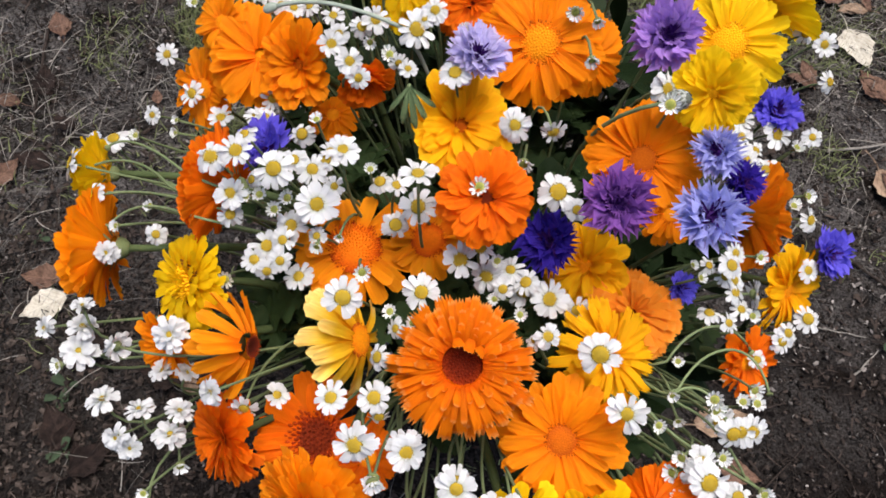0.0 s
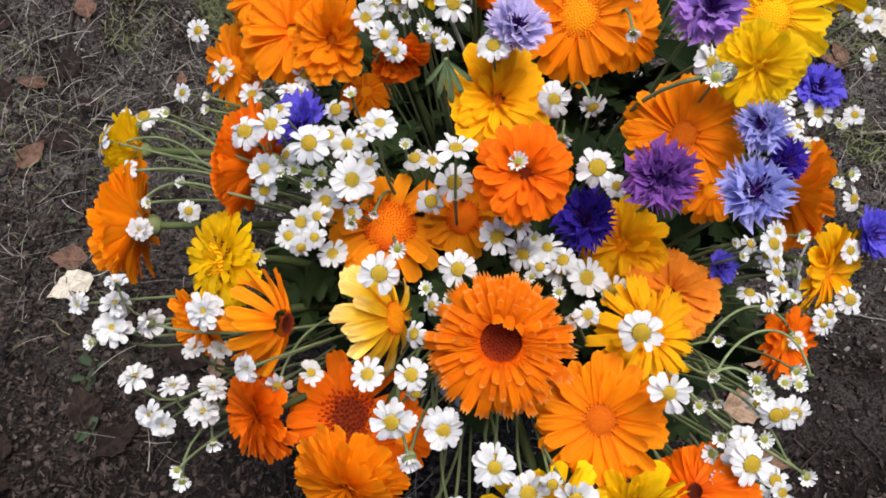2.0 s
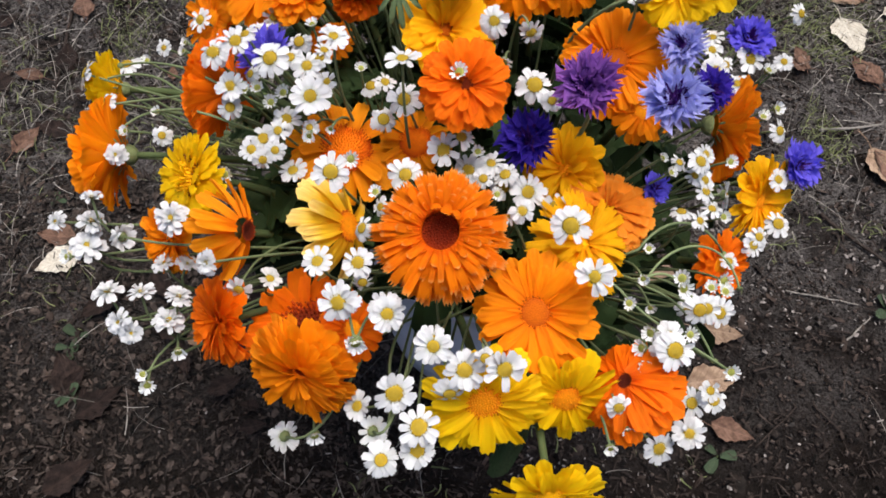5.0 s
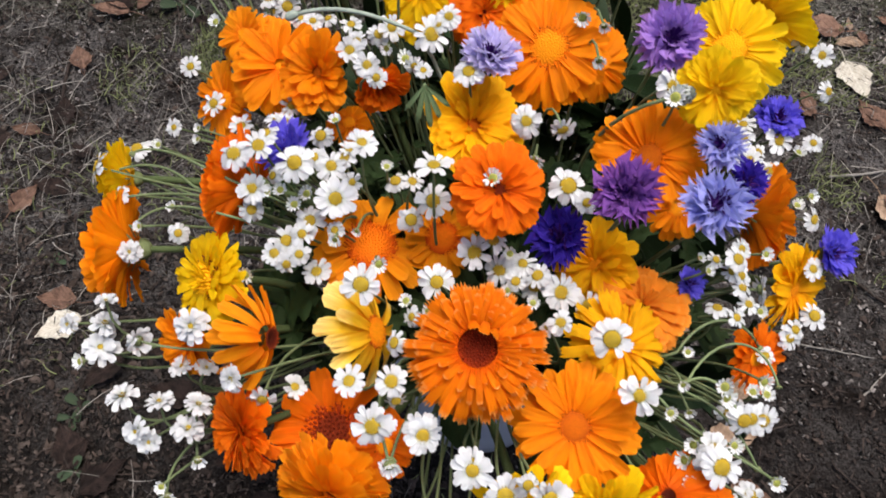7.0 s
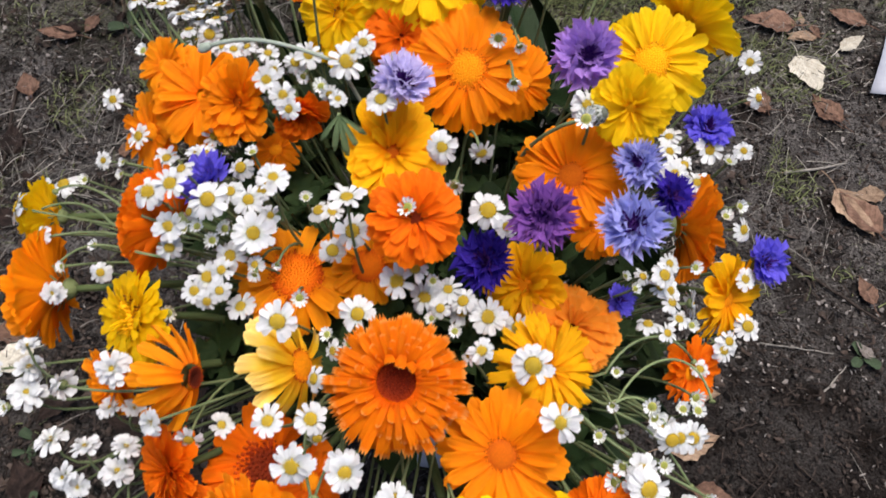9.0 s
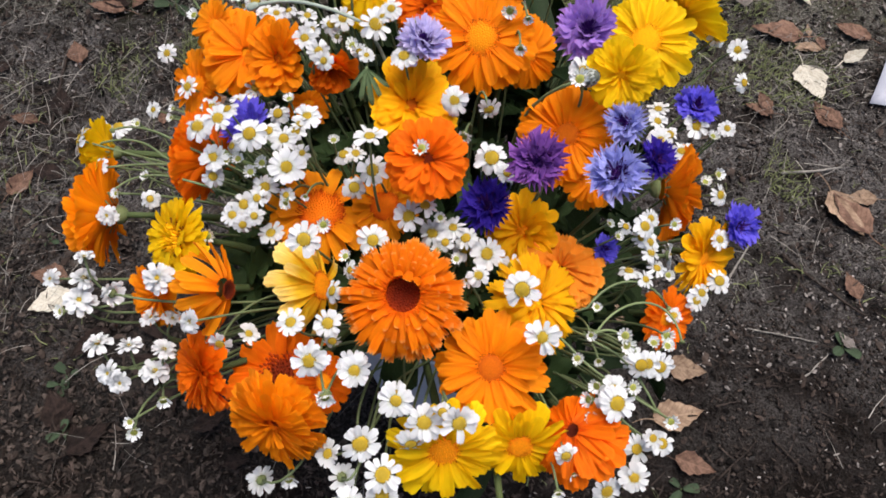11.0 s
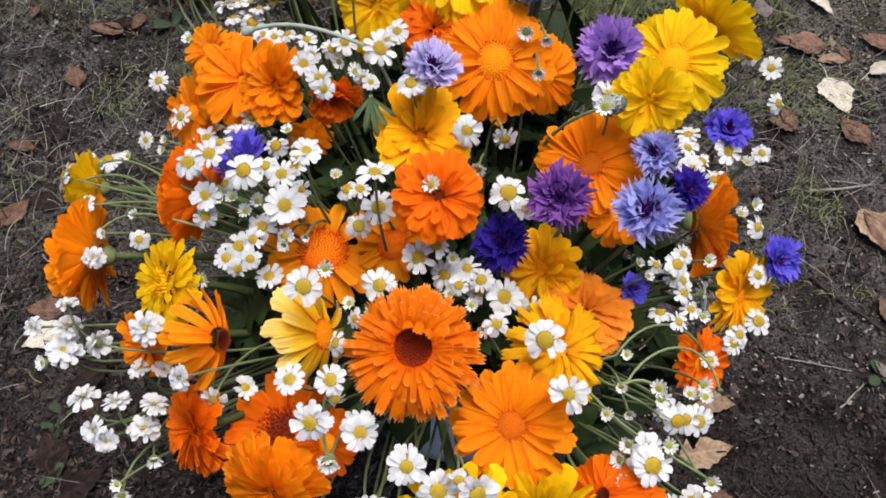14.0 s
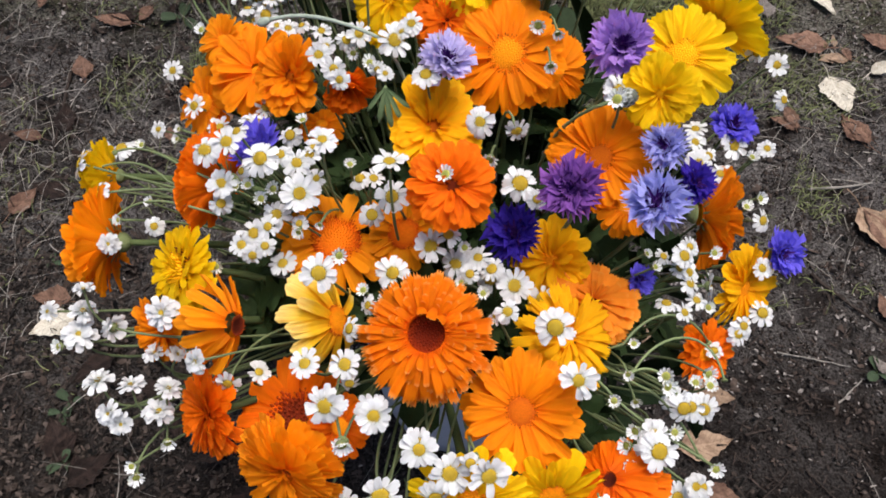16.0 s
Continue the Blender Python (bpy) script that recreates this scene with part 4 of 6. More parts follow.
    child("disc", DISC_SHAPES[middle], thing, Matrix.Translation((0, 0, mid_lift)) @ Matrix.Scale(mid_size, 4))
    child("calyx", CALYX_MESH, thing, Matrix.Translation((0, 0, -0.13 if eye < 0.3 else -0.27)) @ Matrix.Diagonal((0.75, 0.75, 0.8, 1) if style != "back" else (0.68, 0.68, 0.7, 1)))
    for k in range(12 if style == "back" else 0):
        child("sepal", SEPAL_MESH, thing, Matrix.Rotation(k * 0.5236, 4, "Z") @ Matrix.Translation((0, 0.22, -0.07)) @ Matrix.Rotation(radians(20), 4, "X") @ Matrix.Scale(0.17, 4))
    add_stem(thing, m, place, axis, (0.22 if eye < 0.3 else 0.46) * radius, 0.0024, STEM, made[0])


SMALL_CALYX = lathe_mesh("calyx", CALYX, [(0.10, -0.36), (0.24, -0.32), (0.38, -0.2), (0.42, -0.08), (0.38, 0.0)], 16, flute=0.05, lobes=8)


def daisy(place, axis, size, full=False):
    made[0] += 1
    r, radius = random.Random(500 + made[0]), size / 2
    m = aim(place, axis, r.uniform(0, 6.283), radius)
    thing = tagged(new("daisy"), "small white feverfew with dense double petals" if full else "small white daisy-like feverfew with a yellow middle", "flower", "white daisies in the bouquet")
    thing.matrix_basis = m
    droop = r.choice((-26, -14, -6, 0, 5, 10, 18))
    whorl(thing, ray_shapes("white", "daisy"), r.randint(11, 14), 1.0, 0.28, 0.0, droop, r, jitter=15, uneven=0.1, wide=0.92, gap=0.03)
    if full:
        whorl(thing, ray_shapes("white", "daisy"), 9, 0.84, 0.2, 0.06, 24, r, jitter=16, uneven=0.14)
        whorl(thing, ray_shapes("white", "daisy"), 6, 0.66, 0.14, 0.1, 50, r, jitter=18, uneven=0.14)
    elif r.random() < 0.15:
        whorl(thing, ray_shapes("white", "daisy"), 7, 0.85, 0.26, 0.05, droop + 14, r, gap=0.2, jitter=16, uneven=0.14)
    child("disc", DISC_SHAPES["daisy"], thing, Matrix.Translation((0, 0, 0.0)) @ Matrix.Scale(0.24 if full else r.uniform(0.32, 0.42), 4))
    child("calyx", SMALL_CALYX, thing, Matrix.Scale(0.8, 4))
    add_stem(thing, m, place, axis, 0.25 * radius, 0.0008, THIN_STEM, made[0])


def bud_ring(seed):
    """The short upright white rays of a half-open bud, in one small mesh."""
    r, poses = random.Random(seed), []
    for k in range(12):
        q = Matrix.Rotation(6.283 * k / 12 + r.uniform(-0.1, 0.1), 4, "Z") @ Matrix.Translation((0, 0.42, 0)) @ Matrix.Rotation(radians(38 + r.uniform(-11, 11)), 4, "X")
        poses.append(q @ Matrix.Scale(0.66 * r.uniform(0.85, 1.1), 4))
    return gathered_mesh("petal_ring", ray_shapes("white", "tuft")[seed % 5], poses)


BUD_RINGS = [bud_ring(k) for k in range(3)]


def daisy_bud(place, axis, size):
    made[0] += 1
    r, radius = random.Random(900 + made[0]), size / 2
    m = aim(place, axis, r.uniform(0, 6.283), radius)
    thing = tagged(new("daisy_bud"), "half-open white feverfew bud in a green cup", "flower bud", "daisy buds in the bouquet")
    thing.matrix_basis = m
    child("calyx", SMALL_CALYX, thing, Matrix.Translation((0, 0, 0.0)) @ Matrix.Scale(1.25, 4))
    child("disc", DISC_SHAPES["young"], thing, Matrix.Translation((0, 0, -0.02)) @ Matrix.Scale(0.46, 4))
    tagged(child("petal_ring", BUD_RINGS[made[0] % 3], thing), kind="stuff")
    add_stem(thing, m, place, axis, 0.5 * radius, 0.0008, THIN_STEM, made[0])


def floret_mesh(name, material, lobes, spread, cup, seed, cut=0.5):
    """A cornflower's outer floret: a narrow tube that opens into a fan of long soft lobes."""
    r, verts = random.Random(seed), []
    n = 4 * lobes + 1
    reach = [r.uniform(0.88, 1.04) for _ in range(lobes + 1)]
    for v, w in ((0.0, 0.10), (0.3, 0.16), (0.5, 0.45), (0.68, 0.78), (0.86, 0.95), (1.0, 1.0)):
        for i in range(n):
            u, q = 2 * i / (n - 1) - 1, i / 4
            s = (1 - abs(2 * (q % 1.0) - 1)) ** 0.9
            end = (1 - cut + cut * s * reach[int(q)]) * (1 - 0.14 * u * u)
            y = v * end if v > 0.5 else v * 0.8
            pinch = 0.0 if v < 0.8 else (v - 0.7) * 0.5 * (0.5 - q % 1.0) * (1 if s > 0.01 else 0) / lobes
            verts.append(((u + pinch) * w * spread, y, cup * u * u * w + 0.14 * y * y + 0.05 * s * max(0.0, v - 0.5) + r.uniform(-0.015, 0.015)))
    return link_mesh(name, verts, grid_faces(6, n), material)


FLORETS = {}
COR_WORDS = {"mauve": "mauve", "purple": "dark purple", "navy": "deep blue", "blue": "bright blue", "sky": "pale sky-blue", "lilac": "very pale lilac"}
CUP_MESH = lathe_mesh("calyx", CALYX, [(0.06, -0.75), (0.22, -0.68), (0.30, -0.5), (0.27, -0.25), (0.18, -0.05), (0.16, 0.0)], 16, flute=0.04, lobes=8)
SPIKE = petal_mesh("stamen", PETALS["violet_dark"], 0.13, 0.8, 0.12, 0.6, 1, 0.2, rows=5, cols=3)


HEART = floret_disc_mesh("disc", PETALS["violet_dark"], 40, 0.25, 0.3, 0.06)


def cornflower(place, axis, size, hue, heart=True):
    made[0] += 1
    r, radius = random.Random(300 + made[0]), size / 2
    if hue not in FLORETS:
        FLORETS[hue] = [floret_mesh("floret", PETALS[hue], 5 + k % 2, (0.56 if hue in ("mauve", "blue", "lilac") else 0.46) + 0.05 * k, 0.25 + 0.1 * k, k, 0.34 if hue in ("mauve", "blue", "lilac") else 0.52) for k in range(4)]
    m = aim(place, axis, r.uniform(0, 6.283), radius)
    thing = tagged(new("cornflower"), f"{COR_WORDS[hue]} cornflower with fringed florets in the bouquet", "flower", "cornflowers in the bouquet")
    thing.matrix_basis = m
    for n, reach, foot, lift, elev in ((9, 1.0, 0.1, 0.0, 6), (8, 0.92, 0.1, 0.05, 22), (5, 0.6, 0.1, 0.08, 44)):
        start = r.uniform(0, 6.283)
        for k in range(n):
            l = (reach - foot) * r.uniform(0.88, 1.1)
            q = Matrix.Rotation(start + 6.283 * k / n + r.uniform(-0.15, 0.15), 4, "Z") @ Matrix.Translation((0, foot, lift)) @ Matrix.Rotation(radians(elev + r.uniform(-12, 12)), 4, "X")
            child("floret", FLORETS[hue][r.randrange(4)], thing, q @ Matrix.Rotation(radians(r.uniform(-35, 35)), 4, "Y") @ Matrix.Scale(l, 4))
    poses = []
    for k in range(26 if heart else 0):
        q = Matrix.Rotation(r.uniform(0, 6.283), 4, "Z") @ Matrix.Translation((0, r.uniform(0, 0.14), 0.05)) @ Matrix.Rotation(radians(r.uniform(22, 88)), 4, "X")
        poses.append(q @ Matrix.Scale(r.uniform(0.32, 0.6), 4))
    if heart:
        tagged(child("stamen_tuft", gathered_mesh("stamen_tuft", SPIKE, poses), thing), kind="stuff")
    child("disc", HEART, thing, Matrix.Translation((0, 0, 0.07)) @ Matrix.Scale(0.36, 4))
    child("calyx", CUP_MESH, thing, Matrix.Translation((0, 0, 0.06)))
    add_stem(thing, m, place, axis, 0.6 * radius, 0.0012, THIN_STEM, made[0])


calendula((0.0560, 0.1065, 0.3806), (-0.12, -0.38, 0.92), 0.0650, "flame", "trumpet", "rust", eye=0.30)
calendula((0.1020, 0.0828, 0.3471), (-0.20, -0.41, 0.89), 0.0609, "orange", "single", "tawny", cup=8, eye=0.26)
calendula((0.0976, 0.2648, 0.3934), (-0.13, -0.60, 0.79), 0.0673, "orange", "single")
calendula((0.1451, 0.2080, 0.3800), (-0.25, -0.43, 0.87), 0.0576, "orange", "single", "tawny", cup=6, eye=0.27)
calendula((0.0587, 0.2251, 0.3802), (0.27, -0.41, 0.87), 0.0552, "gold", "semi", "tawny", cup=14, eye=0.14)
calendula((0.0676, 0.1777, 0.3942), (0.09, -0.53, 0.84), 0.0455, "scarlet", "semi", "russet", eye=0.22)
calendula((-0.0450, 0.2910, 0.3470), (-0.01, -0.47, 0.88), 0.0600, "orange", "single", "orange", cup=6, eye=0.2)
calendula((-0.0221, 0.2741, 0.3611), (-0.45, -0.45, 0.77), 0.0480, "orange", "semi", "tawny", cup=16, eye=0.1)
calendula((-0.0667, 0.3107, 0.3499), (-0.45, -0.35, 0.83), 0.0356, "amber", "single", cup=14)
calendula((-0.0820, 0.2934, 0.3121), (-0.59, -0.41, 0.70), 0.0492, "orange", "single", cup=10)
calendula((0.0110, 0.2600, 0.3720), (0.18, -0.85, 0.10), 0.0360, "scarlet", "back", cup=30)
calendula((-0.0530, 0.2070, 0.3500), (-0.96, 0.25, -0.11), 0.0640, "scarlet", "back", cup=12)
calendula((-0.1220, 0.1940, 0.3060), (-1.00, 0.02, -0.05), 0.0660, "orange", "back", cup=10)
calendula((-0.1290, 0.2360, 0.3120), (-1.00, 0.00, -0.01), 0.0480, "yellow", "back", cup=8)
calendula((-0.0730, 0.1640, 0.3300), (-0.69, -0.35, 0.64), 0.0500, "yellow", "double", "speckled", cup=14, eye=0.4)
calendula((-0.0410, 0.1300, 0.3350), (0.91, -0.20, 0.36), 0.0620, "amber", "sparse", "maroon", cup=-34, eye=0.17)
calendula((-0.0860, 0.1420, 0.3020), (-0.55, -0.69, 0.47), 0.0400, "orange", "semi", cup=14, eye=0.12)
calendula((0.0110, 0.1320, 0.3380), (0.85, -0.11, 0.52), 0.0640, "pale", "sparse", "orange", cup=-24, eye=0.25)
calendula((0.0081, 0.1817, 0.3343), (0.14, -0.14, 0.98), 0.0637, "amber", "crested")
calendula((0.0449, 0.1849, 0.3375), (0.05, -0.25, 0.97), 0.0425, "amber", "crested")
calendula((0.1250, 0.1730, 0.3330), (-0.61, -0.43, 0.67), 0.0500, "gold", "semi", "orange", cup=8, eye=0.26)
calendula((0.1453, 0.1474, 0.3347), (-0.03, -0.01, 1.00), 0.0529, "apricot", "double", eye=0.14)
calendula((0.1290, 0.1225, 0.3435), (0.30, -0.25, 0.92), 0.0560, "gold", "shaggy", "yellow", cup=4, eye=0.14)
calendula((0.1968, 0.2756, 0.3852), (-0.29, -0.50, 0.81), 0.0633, "yellow", "single")
calendula((0.1680, 0.2205, 0.4152), (-0.31, -0.75, 0.58), 0.0400, "yellow", "semi", "yellow", cup=6, eye=0.14)
calendula((0.2140, 0.2050, 0.3330), (1.00, -0.10, -0.01), 0.0620, "ochre", "back", cup=10)
calendula((0.2380, 0.1700, 0.3130), (0.56, -0.60, 0.57), 0.0540, "gold", "single", "orange", cup=12, eye=0.22)
calendula((0.2110, 0.1313, 0.3073), (0.37, -0.55, 0.75), 0.0382, "scarlet", "single", cup=18)
calendula((-0.0098, 0.0958, 0.2950), (-0.21, -0.11, 0.97), 0.0675, "scarlet", "crested", "russet")
calendula((-0.0540, 0.0940, 0.3040), (-0.78, -0.43, 0.46), 0.0480, "scarlet", "double", cup=14, eye=0.12)
calendula((-0.0070, 0.0570, 0.3310), (-0.38, -0.85, 0.37), 0.0560, "orange", "double", cup=4, eye=0.1)
calendula((0.0782, 0.0454, 0.3305), (0.04, -0.81, 0.59), 0.0600, "yellow", "single", "orange", cup=8)
calendula((0.1182, 0.0503, 0.3234), (0.01, -0.91, 0.41), 0.0544, "yellow", "single", "orange", cup=10)
calendula((0.1440, 0.0540, 0.3350), (-0.59, 0.17, 0.79), 0.0580, "scarlet", "single", "maroon", cup=-16, eye=0.2)
calendula((0.1099, 0.0082, 0.3085), (0.03, -0.97, 0.22), 0.0547, "yellow", "single", cup=6)
calendula((0.0787, 0.3124, 0.4141), (-0.10, -0.62, 0.78), 0.0720, "yellow", "semi", "yellow", cup=-2, eye=0.1)
calendula((0.0335, 0.3161, 0.3818), (-0.59, -0.45, 0.67), 0.0582, "yellow", "semi", "yellow", eye=0.14)
calendula((0.1340, 0.3390, 0.4190), (0.15, 0.19, 0.97), 0.0611, "scarlet", "double", cup=14)
calendula((0.2260, 0.3090, 0.3760), (0.72, 0.62, 0.30), 0.0660, "yellow", "single", cup=26)
calendula((0.0242, 0.3906, 0.3580), (0.12, 0.27, 0.96), 0.0455, "yellow", "single", cup=34)
calendula((-0.0162, 0.3581, 0.3604), (-0.12, 0.23, 0.97), 0.0402, "orange", "single", cup=42)
calendula((0.0154, 0.3421, 0.3667), (0.14, 0.25, 0.96), 0.0332, "orange", "single", cup=40)
calendula((0.0654, 0.2880, 0.3938), (0.04, -0.50, 0.87), 0.0402, "scarlet", "double")
calendula((0.1266, 0.2744, 0.3731), (0.29, -0.68, 0.68), 0.0482, "orange", "single")
calendula((-0.0064, 0.2654, 0.3286), (-0.05, 0.03, 1.00), 0.0312, "orange", "single")
calendula((0.1587, 0.1861, 0.3684), (-0.03, -0.56, 0.83), 0.0350, "orange", "single")
calendula((0.0165, 0.0784, 0.3341), (0.23, -0.28, 0.93), 0.0327, "scarlet", "single")
cornflower((0.1544, 0.2572, 0.4095), (-0.22, -0.56, 0.80), 0.0376, "mauve")
cornflower((0.1227, 0.1706, 0.4039), (-0.32, -0.32, 0.89), 0.0355, "purple")
cornflower((0.1029, 0.1766, 0.3528), (-0.20, -0.34, 0.92), 0.0342, "navy")
cornflower((0.1624, 0.1659, 0.4013), (-0.28, -0.36, 0.89), 0.0351, "sky")
cornflower((0.1714, 0.1977, 0.4031), (-0.56, -0.27, 0.78), 0.0264, "sky")
cornflower((0.2578, 0.1851, 0.3251), (0.33, -0.31, 0.89), 0.0286, "blue")
cornflower((-0.0350, 0.2270, 0.3550), (-0.60, 0.16, 0.78), 0.0340, "blue", heart=False)
cornflower((0.0643, 0.2401, 0.4127), (0.00, -0.16, 0.99), 0.0304, "lilac")
cornflower((0.1176, 0.2948, 0.4230), (-0.10, -0.37, 0.92), 0.0320, "navy")
cornflower((0.2435, 0.2700, 0.3336), (-0.01, -0.21, 0.98), 0.0309, "blue")
cornflower((0.2002, 0.2067, 0.3612), (0.10, -0.41, 0.91), 0.0268, "navy")
cornflower((0.1715, 0.1607, 0.3354), (0.17, -0.29, 0.94), 0.0170, "blue")
daisy((-0.0566, 0.2060, 0.3793), (-0.08, -0.28, 0.96), 0.0181)
daisy((-0.0256, 0.1931, 0.3908), (-0.17, -0.40, 0.90), 0.0194)
daisy((-0.0422, 0.2002, 0.3939), (-0.03, -0.34, 0.94), 0.0154)
daisy((-0.0475, 0.1912, 0.3719), (-0.11, -0.42, 0.90), 0.0161)
daisy((-0.0485, 0.1846, 0.3633), (0.13, -0.54, 0.83), 0.0137)
daisy((-0.0077, 0.1851, 0.3734), (0.09, -0.48, 0.87), 0.0212)
daisy((-0.0209, 0.1815, 0.3585), (-0.20, -0.33, 0.92), 0.0165)
daisy((-0.0324, 0.1738, 0.3527), (-0.04, -0.25, 0.97), 0.0171)
daisy((-0.0182, 0.1637, 0.3394), (-0.19, -0.08, 0.98), 0.0158)
daisy((-0.0103, 0.2018, 0.3763), (-0.09, -0.27, 0.96), 0.0162)
daisy((-0.0181, 0.2304, 0.3626), (-0.21, -0.36, 0.91), 0.0145)
daisy((-0.0696, 0.2688, 0.3199), (-0.15, 0.04, 0.99), 0.0158)
daisy((-0.0430, 0.2478, 0.3523), (0.11, 0.17, 0.98), 0.0145)
daisy((0.0055, 0.1940, 0.4057), (0.04, 0.07, 1.00), 0.0159)
daisy((-0.0871, 0.2848, 0.3201), (-0.46, -0.37, 0.81), 0.0160)
daisy((-0.1004, 0.3025, 0.3318), (-0.26, -0.45, 0.85), 0.0140)
daisy((-0.1205, 0.2956, 0.2827), (-0.35, -0.46, 0.81), 0.0124)
daisy((-0.0370, 0.2631, 0.3464), (0.25, -0.72, 0.65), 0.0137)
daisy((-0.0916, 0.1901, 0.3307), (0.08, -0.45, 0.89), 0.0125)
daisy((-0.1191, 0.1858, 0.3180), (0.03, -0.52, 0.86), 0.0133, True)
daisy((-0.1404, 0.2309, 0.3306), (-0.94, 0.08, 0.33), 0.0194)
daisy((-0.1362, 0.2705, 0.2945), (-0.09, 0.19, 0.98), 0.0181)
daisy((-0.1288, 0.2182, 0.3233), (-0.54, -0.42, 0.73), 0.0130)
daisy((0.0283, 0.1804, 0.3627), (0.09, -0.46, 0.88), 0.0159)
daisy((0.0385, 0.1839, 0.3744), (-0.18, -0.33, 0.93), 0.0187)
daisy((0.0376, 0.1839, 0.4036), (-0.03, 0.30, 0.95), 0.0183)
daisy((0.0205, 0.2085, 0.3547), (-0.19, -0.00, 0.98), 0.0139)
daisy((-0.0038, 0.2686, 0.3844), (-0.04, -0.27, 0.96), 0.0144)
daisy((0.0057, 0.2540, 0.3897), (-0.07, -0.48, 0.87), 0.0146)
daisy((0.0109, 0.2332, 0.4042), (0.44, -0.62, 0.65), 0.0117)
daisy((0.0108, 0.2778, 0.3869), (0.23, -0.38, 0.90), 0.0128)
daisy((0.0176, 0.2799, 0.3898), (0.18, -0.50, 0.85), 0.0150)
daisy((0.0376, 0.2643, 0.4015), (0.13, -0.46, 0.88), 0.0203)
daisy((0.0461, 0.2721, 0.4061), (-0.17, -0.32, 0.93), 0.0144)
daisy((-0.0037, 0.2863, 0.3849), (0.04, -0.09, 1.00), 0.0124)
daisy((0.0539, 0.2304, 0.4130), (-0.14, -0.08, 0.99), 0.0165)
daisy((0.1017, 0.1866, 0.3849), (-0.01, -0.30, 0.96), 0.0205)
daisy((0.1098, 0.1779, 0.3840), (-0.03, -0.49, 0.87), 0.0117)
daisy((0.0810, 0.2109, 0.4017), (-0.16, -0.56, 0.81), 0.0171)
daisy((0.1006, 0.2151, 0.3906), (0.09, -0.99, 0.13), 0.0141)
daisy((0.1476, 0.2224, 0.4151), (0.20, -0.53, 0.82), 0.0165)
daisy((0.2415, 0.2555, 0.3336), (0.36, -0.42, 0.84), 0.0196)
daisy((0.2610, 0.2530, 0.3345), (-0.05, -0.29, 0.95), 0.0120)
daisy((0.2033, 0.2176, 0.3649), (0.08, -0.22, 0.97), 0.0164)
daisy((0.2217, 0.2226, 0.3489), (-0.19, -0.02, 0.98), 0.0148)
daisy((0.2067, 0.2436, 0.3621), (-0.21, 0.18, 0.96), 0.0141)
daisy((0.2501, 0.2971, 0.3688), (0.05, -0.49, 0.87), 0.0129)
daisy((0.2706, 0.3036, 0.3527), (-0.08, -0.64, 0.76), 0.0154)
daisy((0.2782, 0.2894, 0.3375), (0.41, -0.46, 0.78), 0.0144)
daisy((0.2438, 0.1967, 0.3414), (0.38, -0.52, 0.77), 0.0153)
daisy((0.0061, 0.1368, 0.3792), (0.11, -0.49, 0.87), 0.0192)
daisy((0.0401, 0.1446, 0.3667), (-0.17, -0.35, 0.92), 0.0192)
daisy((-0.0758, 0.1344, 0.3384), (-0.02, -0.26, 0.96), 0.0199, True)
daisy((0.0019, 0.0966, 0.3675), (-0.14, -0.11, 0.98), 0.0155)
daisy((0.0198, 0.0967, 0.3670), (-0.03, -0.32, 0.95), 0.0151)
daisy((0.0220, 0.0903, 0.3602), (0.11, -0.88, 0.46), 0.0110)
daisy((0.0121, 0.0776, 0.3660), (-0.16, -0.58, 0.80), 0.0198)
daisy((0.0323, 0.0781, 0.3594), (0.08, -0.53, 0.84), 0.0160)
daisy((0.0210, 0.1143, 0.3674), (-0.74, -0.11, 0.67), 0.0130)
daisy((0.0538, 0.0636, 0.3568), (0.12, -0.50, 0.86), 0.0173)
daisy((-0.0517, 0.1038, 0.3497), (-0.60, -0.48, 0.63), 0.0143, True)
daisy((-0.0420, 0.1042, 0.3208), (-0.10, -0.92, 0.38), 0.0154)
daisy((-0.0270, 0.1102, 0.3215), (0.42, 0.07, 0.90), 0.0134)
daisy((-0.1207, 0.1184, 0.2852), (-0.18, 0.50, 0.85), 0.0191, True)
daisy((-0.1085, 0.1376, 0.3123), (-0.87, 0.35, -0.34), 0.0167, True)
daisy((-0.1316, 0.1396, 0.2982), (0.08, 0.09, 0.99), 0.0212, True)
daisy((-0.1290, 0.1502, 0.3062), (0.25, 0.43, 0.87), 0.0171, True)
daisy((-0.1236, 0.1544, 0.3240), (0.01, 0.52, 0.85), 0.0121, True)
daisy((-0.1472, 0.1490, 0.3067), (-0.50, -0.39, 0.77), 0.0131, True)
daisy((-0.0933, 0.1066, 0.3104), (-0.00, 0.57, 0.82), 0.0162, True)
daisy((-0.0816, 0.0978, 0.2957), (0.23, 0.25, 0.94), 0.0183, True)
daisy((-0.0760, 0.1072, 0.3046), (0.28, 0.52, 0.81), 0.0154, True)
daisy((-0.1074, 0.0965, 0.2948), (-0.34, -0.48, 0.81), 0.0155, True)
daisy((-0.1015, 0.0923, 0.2902), (-0.02, -0.48, 0.88), 0.0134, True)
daisy((-0.0884, 0.1294, 0.2986), (-0.20, 0.35, 0.92), 0.0143, True)
daisy((-0.0748, 0.1265, 0.3038), (0.47, 0.39, 0.79), 0.0130, True)
daisy((0.0584, 0.1631, 0.3619), (-0.23, -0.37, 0.90), 0.0183)
daisy((0.0717, 0.1597, 0.3500), (-0.29, -0.38, 0.88), 0.0172)
daisy((0.0831, 0.1622, 0.3528), (-0.04, -0.01, 1.00), 0.0150)
daisy((0.1021, 0.1500, 0.3459), (0.02, -0.27, 0.96), 0.0194)
